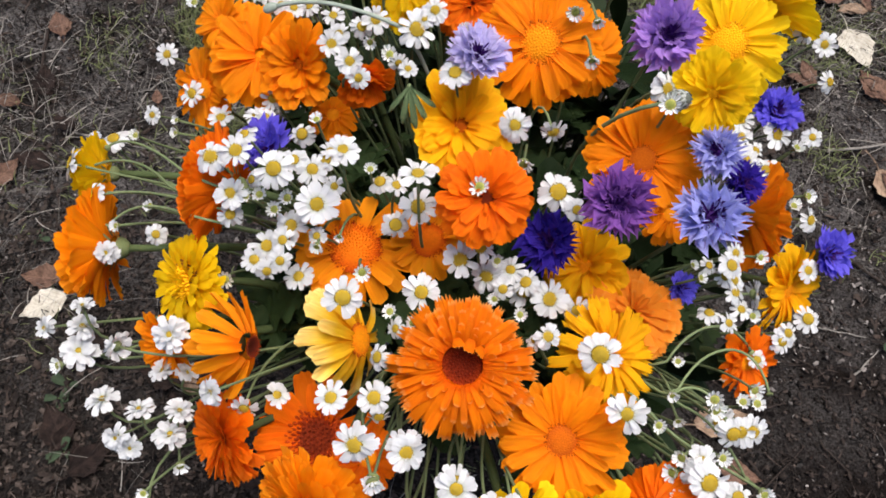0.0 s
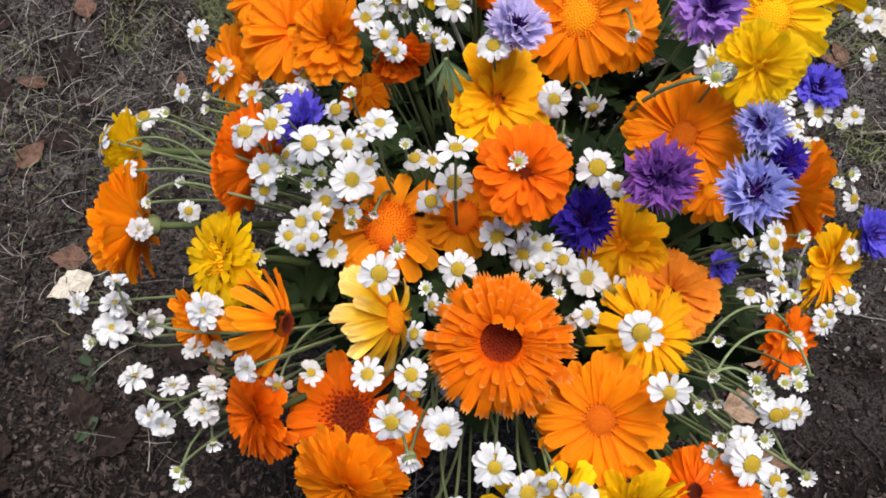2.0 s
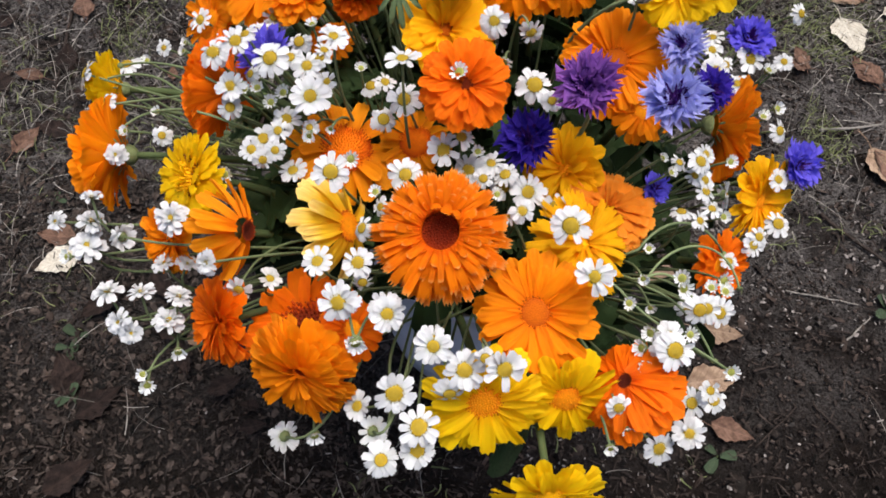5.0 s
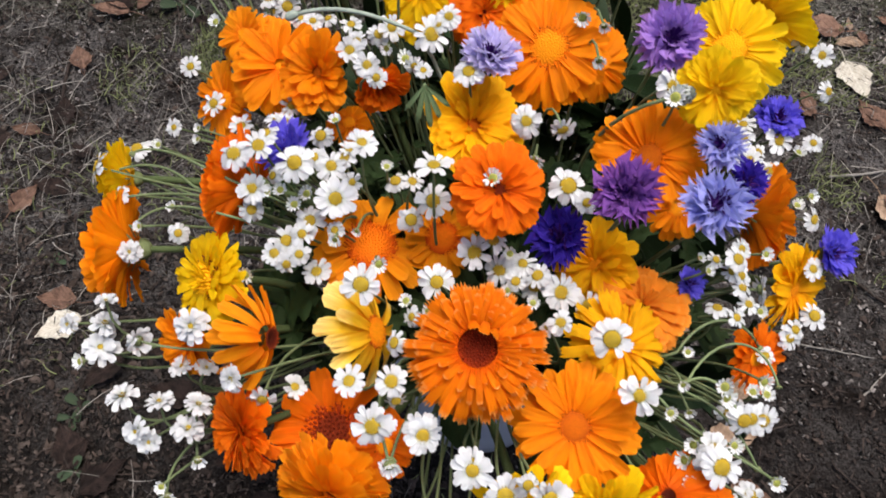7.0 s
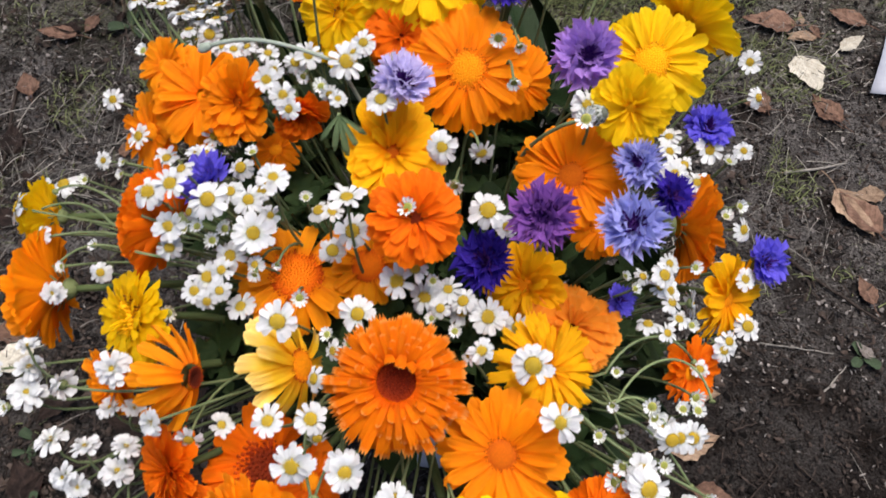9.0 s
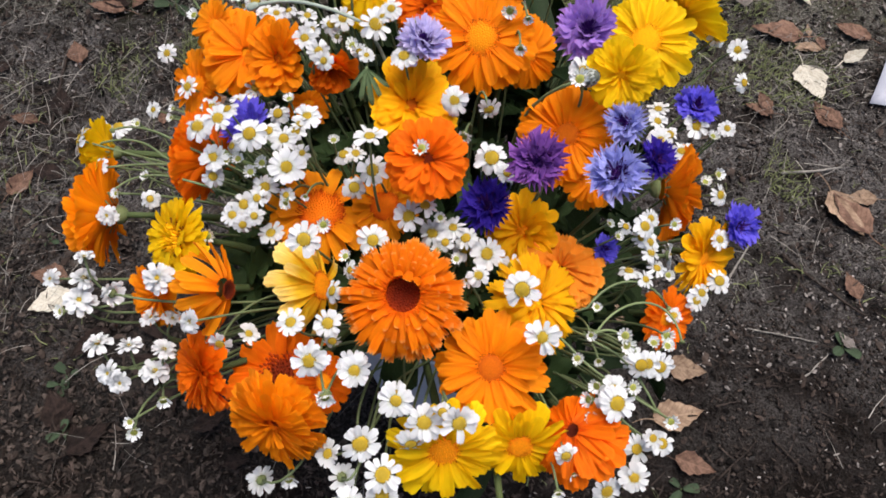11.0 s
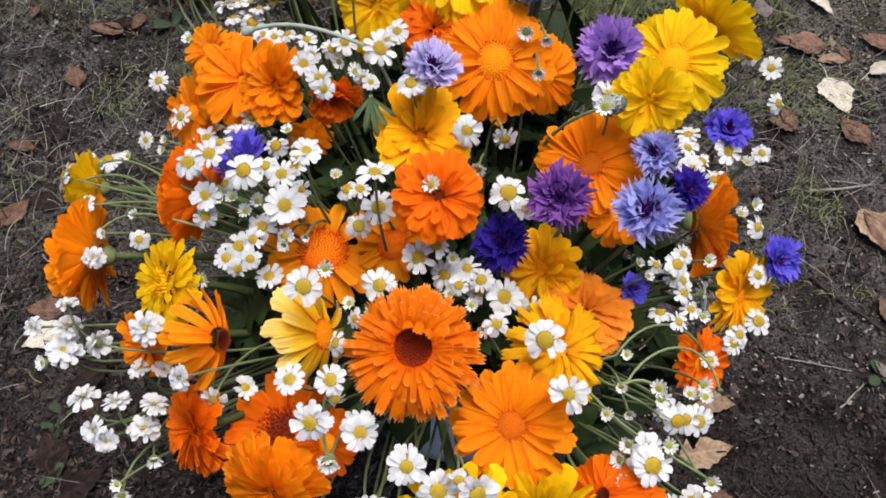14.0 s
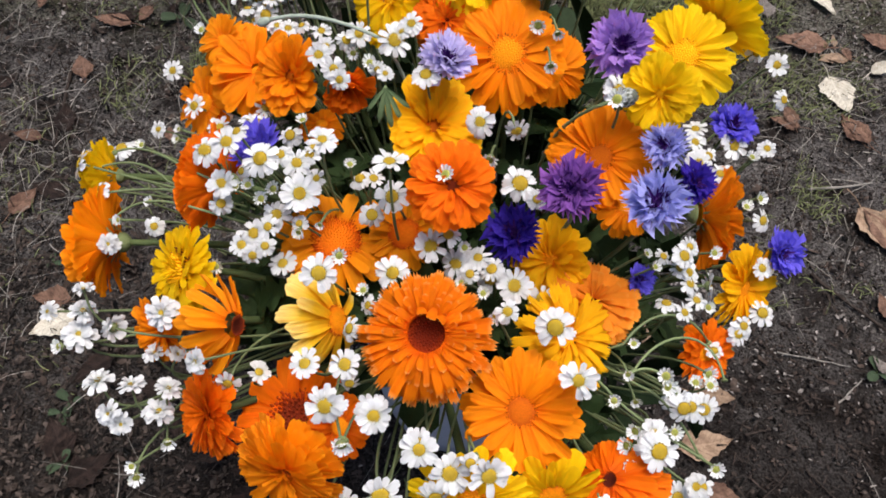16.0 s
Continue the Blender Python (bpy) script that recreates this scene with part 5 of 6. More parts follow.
daisy((0.0904, 0.1560, 0.3400), (-0.12, -0.10, 0.99), 0.0160)
daisy((0.0938, 0.1212, 0.3745), (-0.02, -0.32, 0.95), 0.0136)
daisy((0.1172, 0.1485, 0.3352), (-0.00, -0.50, 0.86), 0.0150)
daisy((0.1152, 0.1123, 0.3772), (-0.15, -0.58, 0.80), 0.0205)
daisy((0.1236, 0.0868, 0.3772), (-0.18, -0.47, 0.86), 0.0185)
daisy((0.1889, 0.1629, 0.3582), (0.24, -0.21, 0.95), 0.0146)
daisy((0.2075, 0.1567, 0.3377), (0.99, -0.04, 0.11), 0.0158)
daisy((0.1962, 0.1561, 0.3413), (0.36, -0.16, 0.92), 0.0140)
daisy((0.2449, 0.1749, 0.3263), (0.15, -0.31, 0.94), 0.0137)
daisy((0.2426, 0.1503, 0.3197), (0.03, -0.26, 0.97), 0.0158)
daisy((0.2289, 0.1398, 0.3145), (0.18, -0.41, 0.89), 0.0152)
daisy((0.2145, 0.1305, 0.3127), (-0.02, -0.11, 0.99), 0.0110)
daisy((0.1829, 0.0956, 0.3271), (-0.08, -0.63, 0.77), 0.0156)
daisy((0.1823, 0.0853, 0.3495), (-0.14, -0.50, 0.85), 0.0146)
daisy((0.1636, 0.0670, 0.3429), (-0.20, -0.41, 0.89), 0.0179)
daisy((0.1844, 0.1479, 0.3340), (-0.08, 0.40, 0.91), 0.0140)
daisy((0.0541, 0.0607, 0.3587), (-0.12, -0.50, 0.86), 0.0186)
daisy((0.0678, 0.0512, 0.3554), (0.02, -0.49, 0.87), 0.0191)
daisy((0.0761, 0.0530, 0.3653), (-0.03, -0.54, 0.84), 0.0109)
daisy((0.0835, 0.0466, 0.3699), (0.20, -0.65, 0.74), 0.0194)
daisy((0.0376, 0.0432, 0.3467), (0.16, -0.61, 0.78), 0.0203)
daisy((0.0200, 0.0460, 0.3181), (-0.44, -0.17, 0.88), 0.0154)
daisy((0.0618, 0.0436, 0.3460), (0.10, -0.94, 0.33), 0.0177)
daisy((0.0487, 0.0306, 0.3382), (-0.11, -0.22, 0.97), 0.0198)
daisy((0.0482, 0.0236, 0.3254), (0.01, -0.44, 0.90), 0.0175)
daisy((0.0322, 0.0187, 0.3273), (0.04, -0.13, 0.99), 0.0189)
daisy((0.0275, 0.0349, 0.3159), (-0.25, 0.43, -0.87), 0.0153)
daisy((-0.0183, 0.0409, 0.2834), (-0.57, 0.40, -0.72), 0.0176)
daisy((0.1387, 0.0408, 0.3377), (0.04, -0.80, 0.60), 0.0132)
daisy((0.1678, 0.0331, 0.2973), (0.24, -0.65, 0.72), 0.0185)
daisy((0.1812, 0.0384, 0.3057), (-0.07, -0.50, 0.87), 0.0171)
daisy((0.1839, 0.0531, 0.3077), (0.10, -0.39, 0.92), 0.0167)
daisy((0.2140, 0.0698, 0.2616), (0.02, -0.24, 0.97), 0.0180)
daisy((0.1632, 0.0630, 0.3525), (0.04, -0.43, 0.90), 0.0192)
daisy((0.1787, 0.0844, 0.3499), (0.04, -0.61, 0.79), 0.0164)
daisy((0.1917, 0.0872, 0.3409), (-0.02, -0.56, 0.83), 0.0163)
daisy((0.0334, 0.0756, 0.3584), (0.15, -0.56, 0.82), 0.0173)
daisy((0.0138, 0.4099, 0.3614), (-0.06, 0.48, 0.86), 0.0218)
daisy((0.0212, 0.3149, 0.4196), (0.04, 0.13, 0.99), 0.0197)
daisy((0.0035, 0.3373, 0.4152), (-0.11, 0.48, 0.86), 0.0189)
daisy((0.0092, 0.3738, 0.3705), (0.00, 0.48, 0.86), 0.0193)
daisy((-0.0217, 0.3496, 0.3924), (-0.13, 0.48, 0.86), 0.0183)
daisy((-0.0331, 0.3722, 0.3566), (-0.36, -0.36, 0.86), 0.0183)
daisy((-0.0797, 0.3381, 0.3733), (-0.11, 0.48, 0.86), 0.0139)
daisy((-0.0654, 0.3344, 0.3734), (-0.04, 0.48, 0.86), 0.0180)
daisy((-0.0542, 0.3671, 0.3352), (-0.16, 0.48, 0.86), 0.0182)
daisy((-0.0471, 0.3505, 0.3425), (0.20, 0.48, 0.86), 0.0164)
daisy((-0.0445, 0.3348, 0.3497), (-0.01, -0.43, 0.90), 0.0165)
daisy((0.0473, 0.4001, 0.3606), (0.03, 0.48, 0.86), 0.0171)
daisy((0.0950, 0.4897, 0.2955), (-0.11, 0.48, 0.86), 0.0259)
daisy((0.1016, 0.4005, 0.3809), (-0.12, 0.48, 0.86), 0.0166)
daisy((0.0755, 0.4755, 0.2994), (-0.40, 0.48, 0.86), 0.0142)
daisy((0.1740, 0.3354, 0.4176), (-0.03, 0.02, 1.00), 0.0178)
daisy((0.1715, 0.3128, 0.4162), (-0.02, -0.44, 0.90), 0.0173)
daisy((0.2112, 0.3664, 0.3673), (0.18, -0.41, 0.90), 0.0129)
daisy((0.1548, 0.3516, 0.4167), (0.15, 0.75, 0.64), 0.0175)
daisy((0.1463, 0.3115, 0.4235), (0.25, -0.45, 0.86), 0.0095)
daisy((-0.0380, 0.1970, 0.3745), (-0.57, -0.30, 0.77), 0.0109)
daisy((-0.0238, 0.1727, 0.3611), (-0.22, -0.34, 0.91), 0.0136)
daisy((-0.0372, 0.1656, 0.3544), (-0.12, -0.38, 0.92), 0.0132)
daisy((-0.0251, 0.1643, 0.3562), (0.02, -0.50, 0.87), 0.0121)
daisy((-0.0312, 0.1604, 0.3532), (0.14, -0.80, 0.58), 0.0110)
daisy((-0.0000, 0.1946, 0.3734), (-0.28, -0.34, 0.90), 0.0110)
daisy((-0.0190, 0.2065, 0.3769), (-0.08, -0.19, 0.98), 0.0136)
daisy((-0.0042, 0.2064, 0.3774), (-0.05, -0.10, 0.99), 0.0121)
daisy((-0.0424, 0.2186, 0.3794), (-0.33, 0.04, 0.94), 0.0126)
daisy((-0.0384, 0.2465, 0.3534), (0.11, 0.04, 0.99), 0.0121)
daisy((-0.0022, 0.2104, 0.3785), (0.25, 0.10, 0.96), 0.0105)
daisy((-0.0003, 0.2746, 0.3850), (-0.10, -0.33, 0.94), 0.0117)
daisy((0.0290, 0.2480, 0.3967), (0.21, -0.91, 0.35), 0.0100)
daisy((0.0334, 0.2423, 0.3999), (0.04, -0.19, 0.98), 0.0094)
daisy((0.0407, 0.2687, 0.4041), (-0.27, -0.32, 0.91), 0.0117)
daisy((-0.0276, 0.3141, 0.3590), (0.08, -0.09, 0.99), 0.0129)
daisy((-0.0351, 0.3194, 0.3556), (0.08, 0.03, 1.00), 0.0130)
daisy((-0.0174, 0.3033, 0.3721), (-0.35, 0.12, 0.93), 0.0118)
daisy((0.1894, 0.1619, 0.3470), (0.26, -0.09, 0.96), 0.0122)
daisy((0.1958, 0.1732, 0.3505), (0.23, -0.22, 0.95), 0.0117)
daisy((0.2005, 0.1494, 0.3352), (0.14, 0.05, 0.99), 0.0124)
daisy((0.1934, 0.1426, 0.3340), (0.24, -0.14, 0.96), 0.0112)
daisy((0.2043, 0.2328, 0.3638), (0.14, -0.15, 0.98), 0.0127)
daisy((0.2129, 0.2281, 0.3575), (-0.14, -0.30, 0.94), 0.0123)
daisy((0.2317, 0.1434, 0.3171), (0.17, -0.33, 0.93), 0.0117)
daisy((0.0669, 0.1649, 0.3703), (-0.03, -0.12, 0.99), 0.0139)
daisy((0.0900, 0.1561, 0.3521), (-0.27, -0.02, 0.96), 0.0144)
daisy((0.0785, 0.1510, 0.3557), (-0.19, -0.34, 0.92), 0.0110)
daisy((0.0891, 0.1212, 0.3700), (-0.44, 0.23, 0.87), 0.0103)
daisy((0.0287, 0.1289, 0.3626), (-0.70, -0.24, 0.67), 0.0110)
daisy((0.0440, 0.1299, 0.3665), (-0.04, 0.41, 0.91), 0.0119)
daisy((0.0287, 0.1964, 0.3721), (0.19, 0.01, 0.98), 0.0116)
daisy((-0.0082, 0.1744, 0.3622), (-0.29, -0.34, 0.89), 0.0105)
daisy((0.1650, 0.0739, 0.3424), (0.03, -0.54, 0.84), 0.0153)
daisy((0.1900, 0.0559, 0.3186), (0.07, -0.24, 0.97), 0.0117)
daisy((-0.0467, 0.3521, 0.3503), (-0.22, 0.48, 0.86), 0.0162)
daisy((-0.0390, 0.3514, 0.3558), (-0.18, 0.48, 0.86), 0.0142)
daisy((-0.0536, 0.3644, 0.3437), (-0.22, 0.48, 0.86), 0.0166)
daisy((-0.0400, 0.3414, 0.3557), (-0.10, 0.48, 0.86), 0.0140)
daisy((-0.0539, 0.3310, 0.3576), (-0.11, 0.48, 0.86), 0.0137)
daisy((0.0352, 0.3742, 0.3636), (0.11, 0.48, 0.86), 0.0158)
daisy((0.1791, 0.1642, 0.3552), (0.27, -0.10, 0.96), 0.0098)
daisy((0.1957, 0.1613, 0.3438), (0.35, -0.27, 0.89), 0.0117)
daisy((-0.0295, 0.3844, 0.3555), (-0.03, 0.48, 0.86), 0.0180)
daisy((0.0348, 0.4006, 0.3610), (0.11, 0.48, 0.86), 0.0131)
daisy((-0.0440, 0.3650, 0.3560), (-0.13, 0.42, 0.84), 0.0165)
daisy((-0.0360, 0.3680, 0.3630), (-0.21, 0.46, 0.84), 0.0165)
daisy((-0.0290, 0.3710, 0.3700), (-0.21, 0.42, 0.84), 0.0165)
daisy((-0.0480, 0.3640, 0.3530), (-0.15, 0.46, 0.84), 0.0165)
daisy((-0.0580, 0.3600, 0.3440), (-0.21, 0.42, 0.84), 0.0165)
daisy((-0.0530, 0.3580, 0.3390), (-0.16, 0.42, 0.84), 0.0177)
daisy((-0.0490, 0.3530, 0.3310), (-0.16, 0.42, 0.84), 0.0165)
daisy((-0.0420, 0.3570, 0.3380), (-0.12, 0.46, 0.84), 0.0177)
daisy((-0.0560, 0.3520, 0.3280), (-0.12, 0.42, 0.84), 0.0177)
daisy((-0.0640, 0.3590, 0.3420), (-0.15, 0.42, 0.84), 0.0183)
daisy((-0.0350, 0.3590, 0.3430), (-0.19, 0.42, 0.84), 0.0165)
daisy_bud((0.0640, 0.1796, 0.4006), (-0.21, -0.31, 0.93), 0.0102)
daisy_bud((0.0507, 0.1775, 0.3864), (-0.24, -0.94, 0.25), 0.0060)
daisy_bud((0.0594, 0.2587, 0.4088), (-0.07, -0.26, 0.96), 0.0073)
daisy_bud((-0.0221, 0.1912, 0.3679), (-0.19, -0.38, 0.90), 0.0089)
daisy_bud((-0.0342, 0.1906, 0.3718), (-0.06, -0.33, 0.94), 0.0083)
daisy_bud((-0.0277, 0.1855, 0.3672), (-0.12, -0.41, 0.90), 0.0089)
daisy_bud((-0.0546, 0.1650, 0.3325), (0.09, -0.56, 0.83), 0.0099)
daisy_bud((0.0022, 0.1744, 0.3614), (-0.14, -0.89, 0.44), 0.0058)
daisy_bud((-0.0077, 0.1684, 0.3635), (-0.13, -0.94, 0.33), 0.0078)
daisy_bud((-0.0936, 0.2667, 0.3196), (-0.63, -0.28, 0.73), 0.0069)
daisy_bud((-0.0908, 0.2536, 0.3265), (-0.62, -0.36, 0.70), 0.0073)
daisy_bud((0.0874, 0.2029, 0.3820), (-0.22, -0.92, 0.34), 0.0110)
daisy_bud((0.1123, 0.2709, 0.4089), (-0.09, -0.91, 0.40), 0.0102)
daisy_bud((0.1221, 0.2643, 0.4101), (0.05, -1.00, 0.07), 0.0079)
daisy_bud((0.1162, 0.2395, 0.4124), (-0.05, -0.99, 0.11), 0.0087)
daisy_bud((0.1413, 0.2028, 0.4303), (-0.33, -0.48, 0.82), 0.0112)
daisy_bud((0.2433, 0.2089, 0.3452), (0.31, -0.46, 0.83), 0.0094)
daisy_bud((0.0197, 0.0667, 0.3484), (-0.19, -0.88, 0.43), 0.0110)
daisy_bud((-0.1397, 0.1314, 0.2998), (-0.53, -0.44, 0.73), 0.0096)
daisy_bud((-0.0776, 0.0844, 0.2842), (0.33, -0.88, 0.35), 0.0101)
daisy_bud((0.0833, 0.1329, 0.3697), (-0.06, -0.30, 0.95), 0.0075)
daisy_bud((0.1714, 0.0991, 0.3535), (-0.37, -0.42, 0.83), 0.0101)
daisy_bud((0.1529, 0.0699, 0.3376), (-0.83, -0.19, 0.53), 0.0101)
daisy_bud((0.2013, 0.1096, 0.3308), (0.13, -0.63, 0.77), 0.0109)
daisy_bud((0.1633, 0.0958, 0.3265), (-0.05, -0.85, 0.53), 0.0070)
daisy_bud((-0.0022, 0.0393, 0.2906), (0.19, -0.92, 0.35), 0.0114)
daisy_bud((0.1965, 0.0612, 0.3307), (0.03, -0.57, 0.82), 0.0098)
daisy_bud((0.1721, 0.0946, 0.3512), (0.27, -0.65, 0.71), 0.0103)
daisy_bud((0.0197, 0.0643, 0.3513), (0.26, -0.94, 0.23), 0.0114)
daisy_bud((-0.0907, 0.0664, 0.2836), (0.25, -0.80, 0.54), 0.0106)
daisy_bud((-0.1000, 0.3703, 0.2999), (-0.37, -0.28, 0.88), 0.0111)
daisy_bud((0.0202, 0.4301, 0.3603), (0.03, -0.17, 0.98), 0.0108)
daisy_bud((0.0404, 0.4089, 0.3608), (0.00, -0.01, 1.00), 0.0099)
daisy_bud((0.2411, 0.3675, 0.3701), (0.08, -0.09, 0.99), 0.0097)
daisy_bud((0.2035, 0.4109, 0.3674), (-0.23, 0.00, 0.97), 0.0081)
daisy_bud((-0.1129, 0.4294, 0.3141), (-0.06, -0.22, 0.97), 0.0086)
daisy_bud((-0.0405, 0.1902, 0.3711), (-0.22, -0.40, 0.89), 0.0078)
daisy_bud((-0.0097, 0.2289, 0.3771), (-0.14, 0.04, 0.99), 0.0081)
daisy_bud((0.0152, 0.2672, 0.3881), (-0.16, -0.89, 0.43), 0.0083)
daisy_bud((0.0249, 0.2553, 0.3936), (-0.20, -0.32, 0.93), 0.0097)
daisy_bud((0.2085, 0.1481, 0.3293), (0.09, -0.39, 0.91), 0.0085)
daisy_bud((0.2124, 0.1751, 0.3415), (0.17, -0.49, 0.85), 0.0091)
daisy_bud((0.1737, 0.1574, 0.3557), (0.40, -0.17, 0.90), 0.0075)
daisy_bud((0.1671, 0.1599, 0.3645), (0.40, -0.18, 0.90), 0.0063)
daisy_bud((0.2501, 0.2456, 0.3349), (0.13, -0.09, 0.99), 0.0094)
daisy_bud((0.2342, 0.2029, 0.3454), (0.08, -0.06, 0.99), 0.0088)
daisy_bud((0.0755, 0.1623, 0.3624), (-0.05, -0.38, 0.92), 0.0079)
daisy_bud((0.0741, 0.1453, 0.3571), (-0.50, -0.33, 0.80), 0.0073)
daisy_bud((0.0261, 0.1366, 0.3633), (-0.30, -0.15, 0.94), 0.0080)
daisy_bud((0.0361, 0.1309, 0.3645), (-0.09, -0.39, 0.92), 0.0075)
daisy_bud((0.0131, 0.1563, 0.3620), (0.14, -0.66, 0.74), 0.0098)
daisy_bud((0.0162, 0.2046, 0.3725), (0.01, -0.19, 0.98), 0.0074)
daisy_bud((0.1567, 0.0758, 0.3418), (-0.70, -0.45, 0.56), 0.0097)
daisy_bud((0.1757, 0.0757, 0.3410), (0.07, -0.37, 0.93), 0.0091)
daisy_bud((0.1529, 0.0589, 0.3388), (0.04, -0.24, 0.97), 0.0095)
daisy_bud((0.1439, 0.0328, 0.3305), (-0.02, -0.93, 0.37), 0.0072)
daisy_bud((0.1343, 0.0237, 0.3332), (-0.01, -0.92, 0.39), 0.0081)
daisy_bud((0.1472, 0.0896, 0.3450), (-0.10, -0.47, 0.88), 0.0080)
daisy_bud((-0.0929, 0.0710, 0.2870), (-0.10, -0.56, 0.82), 0.0081)
daisy_bud((-0.1184, 0.4271, 0.3136), (0.21, 0.05, 0.98), 0.0079)
daisy_bud((-0.1064, 0.4233, 0.3139), (0.20, 0.05, 0.98), 0.0078)
daisy_bud((0.1608, 0.1197, 0.3442), (-0.17, -0.39, 0.90), 0.0069)
daisy_bud((0.1564, 0.1040, 0.3424), (-0.07, -0.79, 0.61), 0.0073)
daisy_bud((0.2000, 0.1022, 0.3336), (0.04, -0.13, 0.99), 0.0091)
daisy_bud((0.1911, 0.1018, 0.3384), (-0.24, -0.01, 0.97), 0.0084)
daisy_bud((-0.1455, 0.2695, 0.2957), (0.07, 0.06, 1.00), 0.0085)
daisy_bud((-0.1221, 0.2698, 0.2990), (-0.29, -0.30, 0.91), 0.0085)
daisy_bud((-0.0973, 0.2070, 0.3292), (-0.35, -0.27, 0.90), 0.0075)
daisy_bud((-0.1155, 0.1995, 0.3212), (-0.43, -0.50, 0.75), 0.0076)


def bent_bud():
    """A thick grey-green stalk that bows over the blooms and ends in a closed bud."""
    head, back = Vector((-0.0325, 0.279, 0.397)), Vector((0.0308, 0.2665, 0.3999))
    thing = tagged(new("bowed_bud"), "grey-green closed bud on a thick bowed stalk", "flower bud")
    thing.location = head
    pts = bezier(head, head + Vector((0.02, 0.002, 0.008)), back + Vector((-0.024, 0.004, 0.010)), back, 9)
    mouth = VASE + Vector((-0.01, 0.02, 0.2))
    pts += bezier(back, back + Vector((0.012, -0.004, -0.012)), mouth + Vector((0, 0, 0.06)), mouth, 7)[1:] + [VASE + Vector((0.01, 0, 0.014))]
    mat = grain_material("grey_green_stalk", (0.19, 0.23, 0.19), (0.36, 0.40, 0.35), 160, 0.0, 0.6)
    child("stem", tube_mesh("stem", mat, [p - head for p in pts], [0.0011 if k < 5 else 0.0010 for k in range(len(pts))], 8), thing)
    bud = lathe_mesh("bud", mat, [(0.0004, -0.004), (0.0018, -0.0029), (0.0025, -0.0006), (0.0021, 0.0018), (0.0012, 0.0036)], 16, flute=0.08, lobes=6)
    child("bud", bud, thing, aim((0, 0, 0), (1, 0.1, 0.5)))


bent_bud()


def scaly_bud(place, axis, size):
    """A silver-grey cornflower bud of overlapping scales on a thick stalk."""
    thing = tagged(new("cornflower_bud"), "silver-grey scaly closed cornflower bud on a stalk", "flower bud")
    m = aim(place, axis, 0.0, size / 2)
    thing.matrix_basis = m
    dark = grain_material("bud_core", (0.07, 0.075, 0.06), (0.14, 0.15, 0.12), 20, 0.1)
    pale = grain_material("silver_scale", (0.28, 0.30, 0.27), (0.50, 0.51, 0.49), 6, 0.2, source="object")
    profile = [(0.12, -1.0), (0.5, -0.85), (0.72, -0.45), (0.76, 0.0), (0.62, 0.5), (0.36, 0.85), (0.1, 0.98)]
    core = child("core", lathe_mesh("core", dark, profile, 20), thing)
    scale = petal_mesh("scale", pale, 0.5, 0.7, 0.0, 0.35, 1, 0.15, rows=5, cols=5, seed=2)
    for row, (z, r0, lean, long) in enumerate(((-0.85, 0.48, 62, 0.62), (-0.45, 0.72, 82, 0.62), (0.0, 0.77, 100, 0.6), (0.42, 0.66, 116, 0.55))):
        for k in range(9):
            t = 6.283 * (k + 0.5 * (row % 2)) / 9
            child("scale", scale, core, Matrix.Rotation(t, 4, "Z") @ Matrix.Translation((0, r0 + 0.02, z)) @ Matrix.Rotation(radians(lean), 4, "X") @ Matrix.Scale(long, 4))
    add_stem(thing, m, place, axis, 0.5 * size, 0.0011, THIN_STEM, 77)


scaly_bud((0.1480, 0.2103, 0.4232), (0.63, -0.32, 0.71), 0.0120)


def bare_stalk(a, b, c, d):
    """A thin pale stalk that arches out of the bouquet and ends in a tiny closed bud."""
    a, b, c, d = Vector(a), Vector(b), Vector(c), Vector(d)
    thing = tagged(new("bare_stalk"), "thin pale green arching stalk with a tiny bud", "stalk", "bare stalks in the bouquet")
    thing.location = d
    inner = VASE + (a - VASE) * 0.3
    inner.z = 0.205
    pts = [VASE + Vector((0.01, 0.01, 0.014))] + bezier(inner, inner + Vector((0, 0, 0.04)), a - (b - a) * 0.6, a, 8) + bezier(a, b, c, d, 14)[1:]
    child("stem", tube_mesh("stem", THIN_STEM, [p - d for p in pts], [0.0007] * len(pts), 6), thing)
    child("bud", SMALL_CALYX, thing, aim((0, 0, 0), d - c, 0.0, 0.0042))


bare_stalk((0.1610, 0.1078, 0.3385), (0.1788, 0.1341, 0.3348), (0.2145, 0.1429, 0.3185), (0.2135, 0.1098, 0.3205))
bare_stalk((0.1578, 0.1050, 0.3388), (0.1670, 0.1130, 0.3391), (0.1803, 0.1080, 0.3375), (0.1822, 0.0892, 0.3381))
bare_stalk((0.1431, 0.0950, 0.3474), (0.1570, 0.0816, 0.3385), (0.1807, 0.0722, 0.3341), (0.1991, 0.0635, 0.3243))
bare_stalk((-0.0827, 0.2077, 0.3486), (-0.1135, 0.2494, 0.3187), (-0.1312, 0.2359, 0.3224), (-0.1364, 0.2323, 0.3225))
bare_stalk((-0.0737, 0.2081, 0.3640), (-0.1079, 0.2530, 0.3190), (-0.1349, 0.2748, 0.2909), (-0.1290, 0.2493, 0.3173))
bare_stalk((-0.0776, 0.1985, 0.3537), (-0.1056, 0.2210, 0.3219), (-0.1203, 0.2198, 0.3207), (-0.1284, 0.2170, 0.3212))
bare_stalk((-0.0704, 0.1879, 0.3564), (-0.0925, 0.2075, 0.3314), (-0.1109, 0.2150, 0.3205), (-0.1210, 0.2005, 0.3179))
bare_stalk((0.1564, 0.1205, 0.3417), (0.1729, 0.1426, 0.3434), (0.1979, 0.1470, 0.3319), (0.2112, 0.1335, 0.3149))
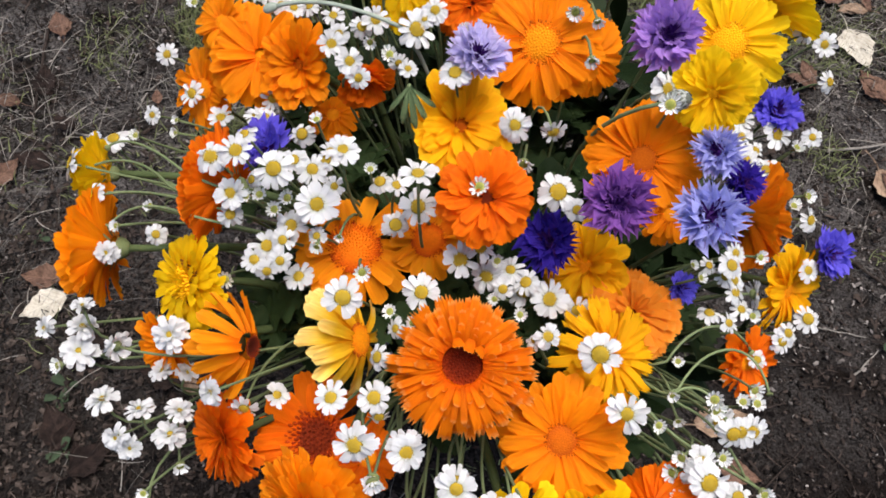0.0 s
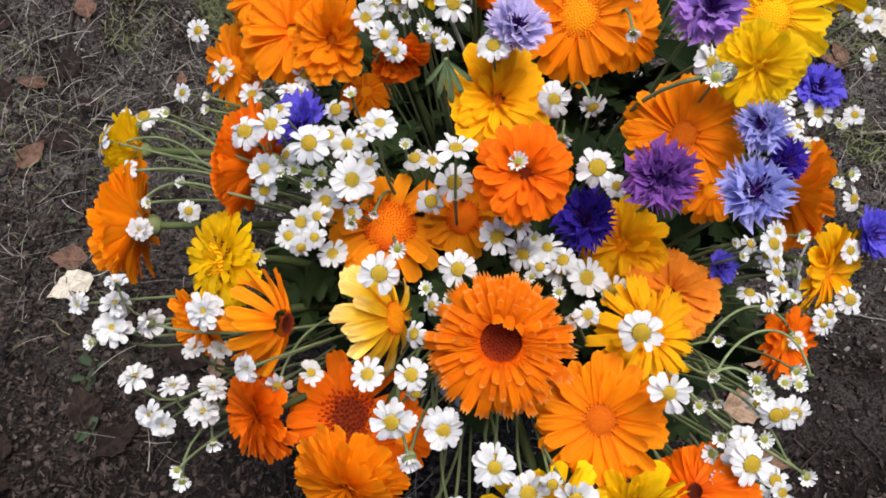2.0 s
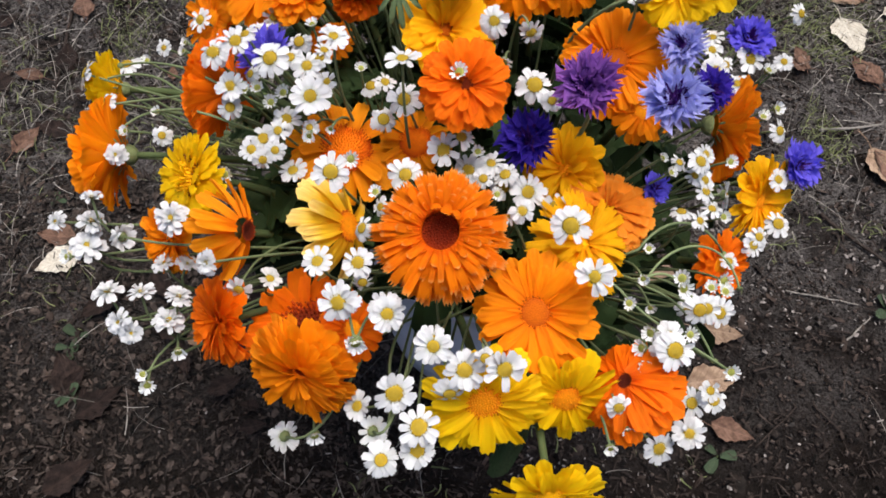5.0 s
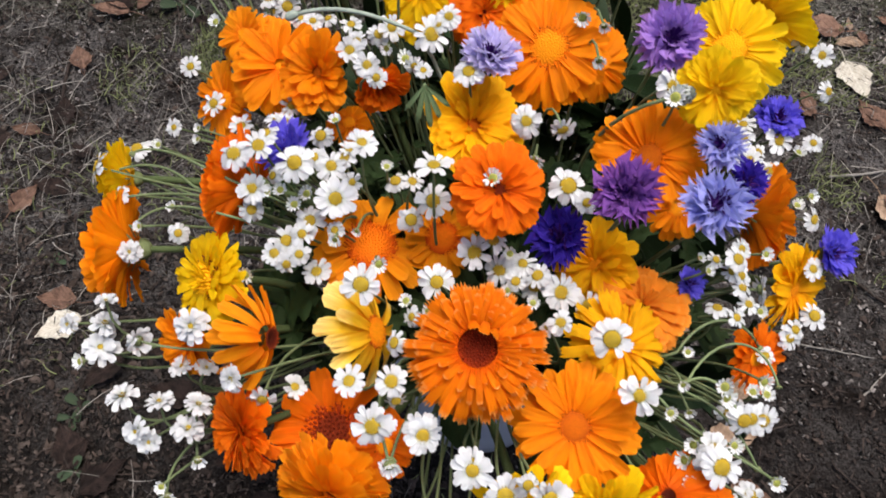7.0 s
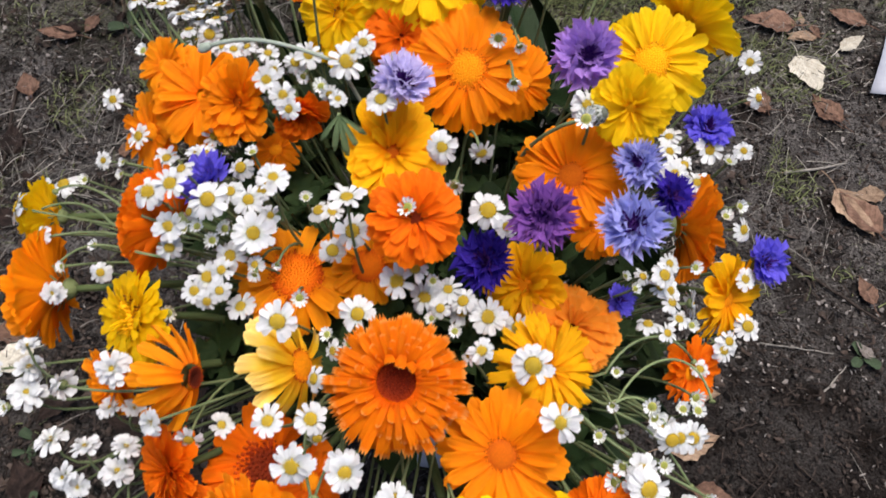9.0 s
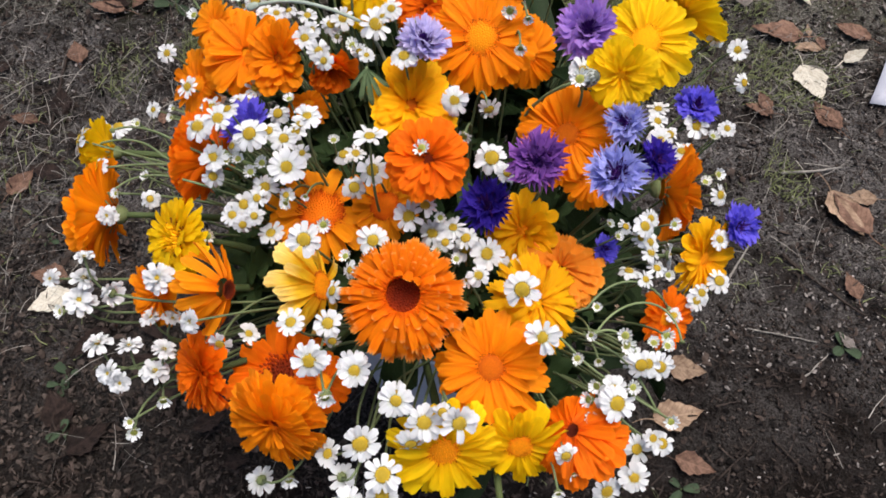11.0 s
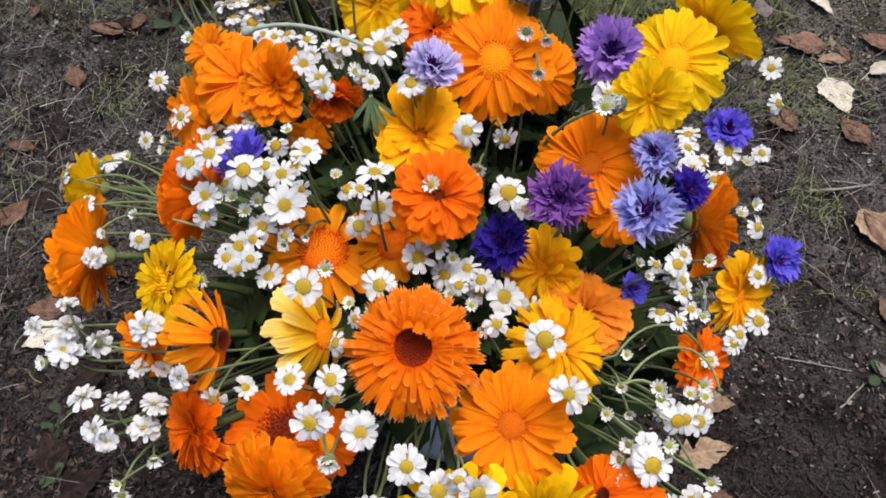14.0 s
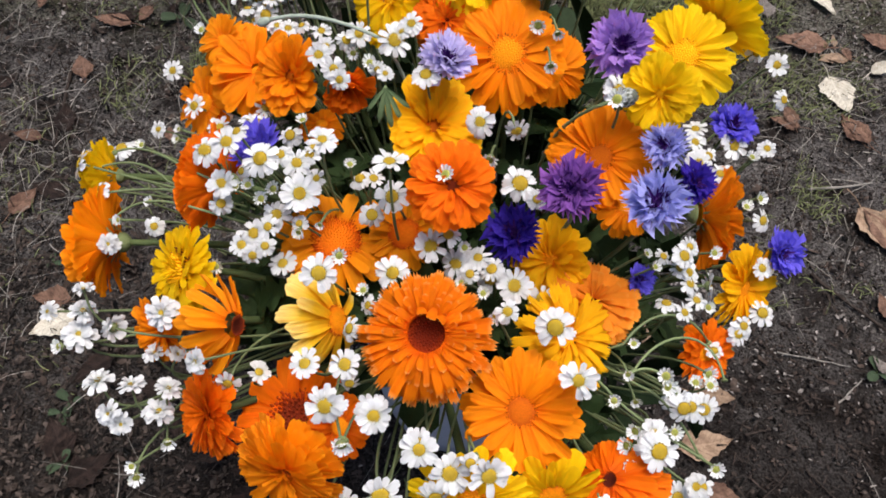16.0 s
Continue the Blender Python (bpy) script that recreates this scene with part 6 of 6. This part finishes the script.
bare_stalk((0.1626, 0.0998, 0.3381), (0.1746, 0.0942, 0.3393), (0.1836, 0.0793, 0.3366), (0.1921, 0.0687, 0.3241))


def palmate_leaf(place, axis, size):
    """A hanging leaf of narrow pointed leaflets."""
    thing = tagged(new("palmate_leaf"), "green palmate leaf with narrow drooping leaflets", "foliage")
    m = aim(place, axis, math.pi, size)
    thing.matrix_basis = m
    me = petal_mesh("leaflet", grain_material("young_leaf", (0.06, 0.10, 0.045), (0.16, 0.22, 0.11), 60, 0.15, 0.5, 0.2, source="object"), 0.15, 0.3, -0.3, 0.4, 1, 0.25, rows=9, cols=5, seed=8)
    for k, turn in enumerate((-48, -20, 0, 18, 42)):
        child("leaflet", me, thing, Matrix.Rotation(radians(turn), 4, "Z") @ Matrix.Rotation(radians(-8 + 4 * k), 4, "X") @ Matrix.Scale(1.0 - 0.12 * abs(k - 2), 4))
    inv = m.inverted()
    pts = [inv @ p for p in stem_path(place, axis, 0.0, 4321)]
    child("stem", tube_mesh("stem", THIN_STEM, pts, [0.0011 / size] * len(pts), 6), thing)


palmate_leaf((0.034, 0.231, 0.402), (0.1, -0.55, 0.8), 0.021)

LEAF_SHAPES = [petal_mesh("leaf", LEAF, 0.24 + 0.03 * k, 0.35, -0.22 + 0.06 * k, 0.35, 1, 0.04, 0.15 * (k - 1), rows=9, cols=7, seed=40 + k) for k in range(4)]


def leafy_stem(place, axis, seed, n=6, size=0.05):
    """A green shoot between the flowers, with long spoon-shaped leaves."""
    r = random.Random(seed)
    thing = tagged(new("leafy_stem"), "dark green leafy calendula shoot between the flowers", "foliage", "leafy shoots in the bouquet")
    m = aim(place, axis, 0.0, 1.0)
    thing.matrix_basis = m
    inv, path = m.inverted(), stem_path(place, axis, 0.0, seed)
    pts = [inv @ p for p in path]
    stem = child("stem", tube_mesh("stem", STEM, pts, [0.0022] * len(pts), 6), thing)
    for k in range(n):
        s = 0.3 + 8.8 * k / n
        p = pts[int(s)].lerp(pts[int(s) + 1], s - int(s))
        d = (pts[int(s)] - pts[int(s) + 1]).normalized()
        q = d.to_track_quat("Z", "Y").to_matrix().to_4x4()
        child("leaf", LEAF_SHAPES[r.randrange(4)], stem, Matrix.Translation(p) @ q @ Matrix.Rotation(k * 2.4 + r.uniform(-0.4, 0.4), 4, "Z") @ Matrix.Rotation(radians(r.uniform(20, 60)), 4, "X") @ Matrix.Scale(size * r.uniform(0.75, 1.2), 4))


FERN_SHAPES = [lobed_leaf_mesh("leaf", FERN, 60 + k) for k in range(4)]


def feverfew_shoot(place, axis, seed):
    """A thin shoot with lobed leaves, sunk between the flowers."""
    r = random.Random(seed)
    thing = tagged(new("feverfew_shoot"), "green feverfew shoot with lobed leaves between the flowers", "foliage", "feverfew shoots in the bouquet")
    m = aim(place, axis, 0.0, 1.0)
    thing.matrix_basis = m
    inv = m.inverted()
    pts = [inv @ p for p in stem_path(place, axis, 0.0, seed)]
    stem = child("stem", tube_mesh("stem", STEM, pts, [0.0011] * len(pts), 6), thing)
    for k in range(6):
        p = pts[0].lerp(pts[2], k / 6)
        q = Matrix.Rotation(k * 2.4 + r.uniform(-0.4, 0.4), 4, "Z") @ Matrix.Rotation(radians(r.uniform(5, 45)), 4, "X")
        child("leaf", FERN_SHAPES[r.randrange(4)], stem, Matrix.Translation(p) @ q @ Matrix.Scale(r.uniform(0.020, 0.034), 4))


def fill_greenery():
    r = random.Random(77)
    for k in range(28):
        a, q = k * 2.39996, math.sqrt((k + 0.5) / 28)
        x, y = 0.09 + 0.14 * q * math.cos(a), 0.205 + 0.14 * q * math.sin(a)
        if y < 0.12 and x < 0.09:
            continue
        z = 0.305 - 2.4 * ((x - 0.09) ** 2 + (y - 0.205) ** 2) - 0.05 * max(0, 0.2 - y) / 0.2
        n = Vector((x - 0.09, y - 0.205, 0.16)).normalized()
        leafy_stem((x, y, z), n + Vector((r.uniform(-0.3, 0.3), r.uniform(-0.3, 0.3), 0)), 700 + k)

    for k in range(11):
        x, y = -0.03 + 0.2 * ((k * 0.618) % 1.0), 0.325 + 0.09 * ((k * 0.37) % 1.0)
        leafy_stem((x, y, 0.30 - 0.5 * (y - 0.325)), (x - 0.09, 0.12, 0.16 + r.uniform(-0.05, 0.05)), 800 + k, 6, 0.05)
    for k, (x, y) in enumerate(((0.150, 0.315), (0.178, 0.295), (0.165, 0.345), (0.06, 0.315))):
        leafy_stem((x, y, 0.315), (x - 0.13, 0.06, 0.2), 830 + k, 5, 0.072)
    for k in range(34):
        a, q = k * 2.39996 + 1.0, math.sqrt((k + 0.5) / 34)
        x, y = 0.07 + 0.145 * q * math.cos(a), 0.215 + 0.165 * q * math.sin(a)
        if y < 0.13 and x < 0.1:
            continue
        z = 0.322 - 2.3 * ((x - 0.07) ** 2 + (y - 0.225) ** 2)
        feverfew_shoot((x, y, z), (x - 0.07 + r.uniform(-0.05, 0.05), y - 0.215 + r.uniform(-0.05, 0.05), 0.2), 900 + k)


fill_greenery()
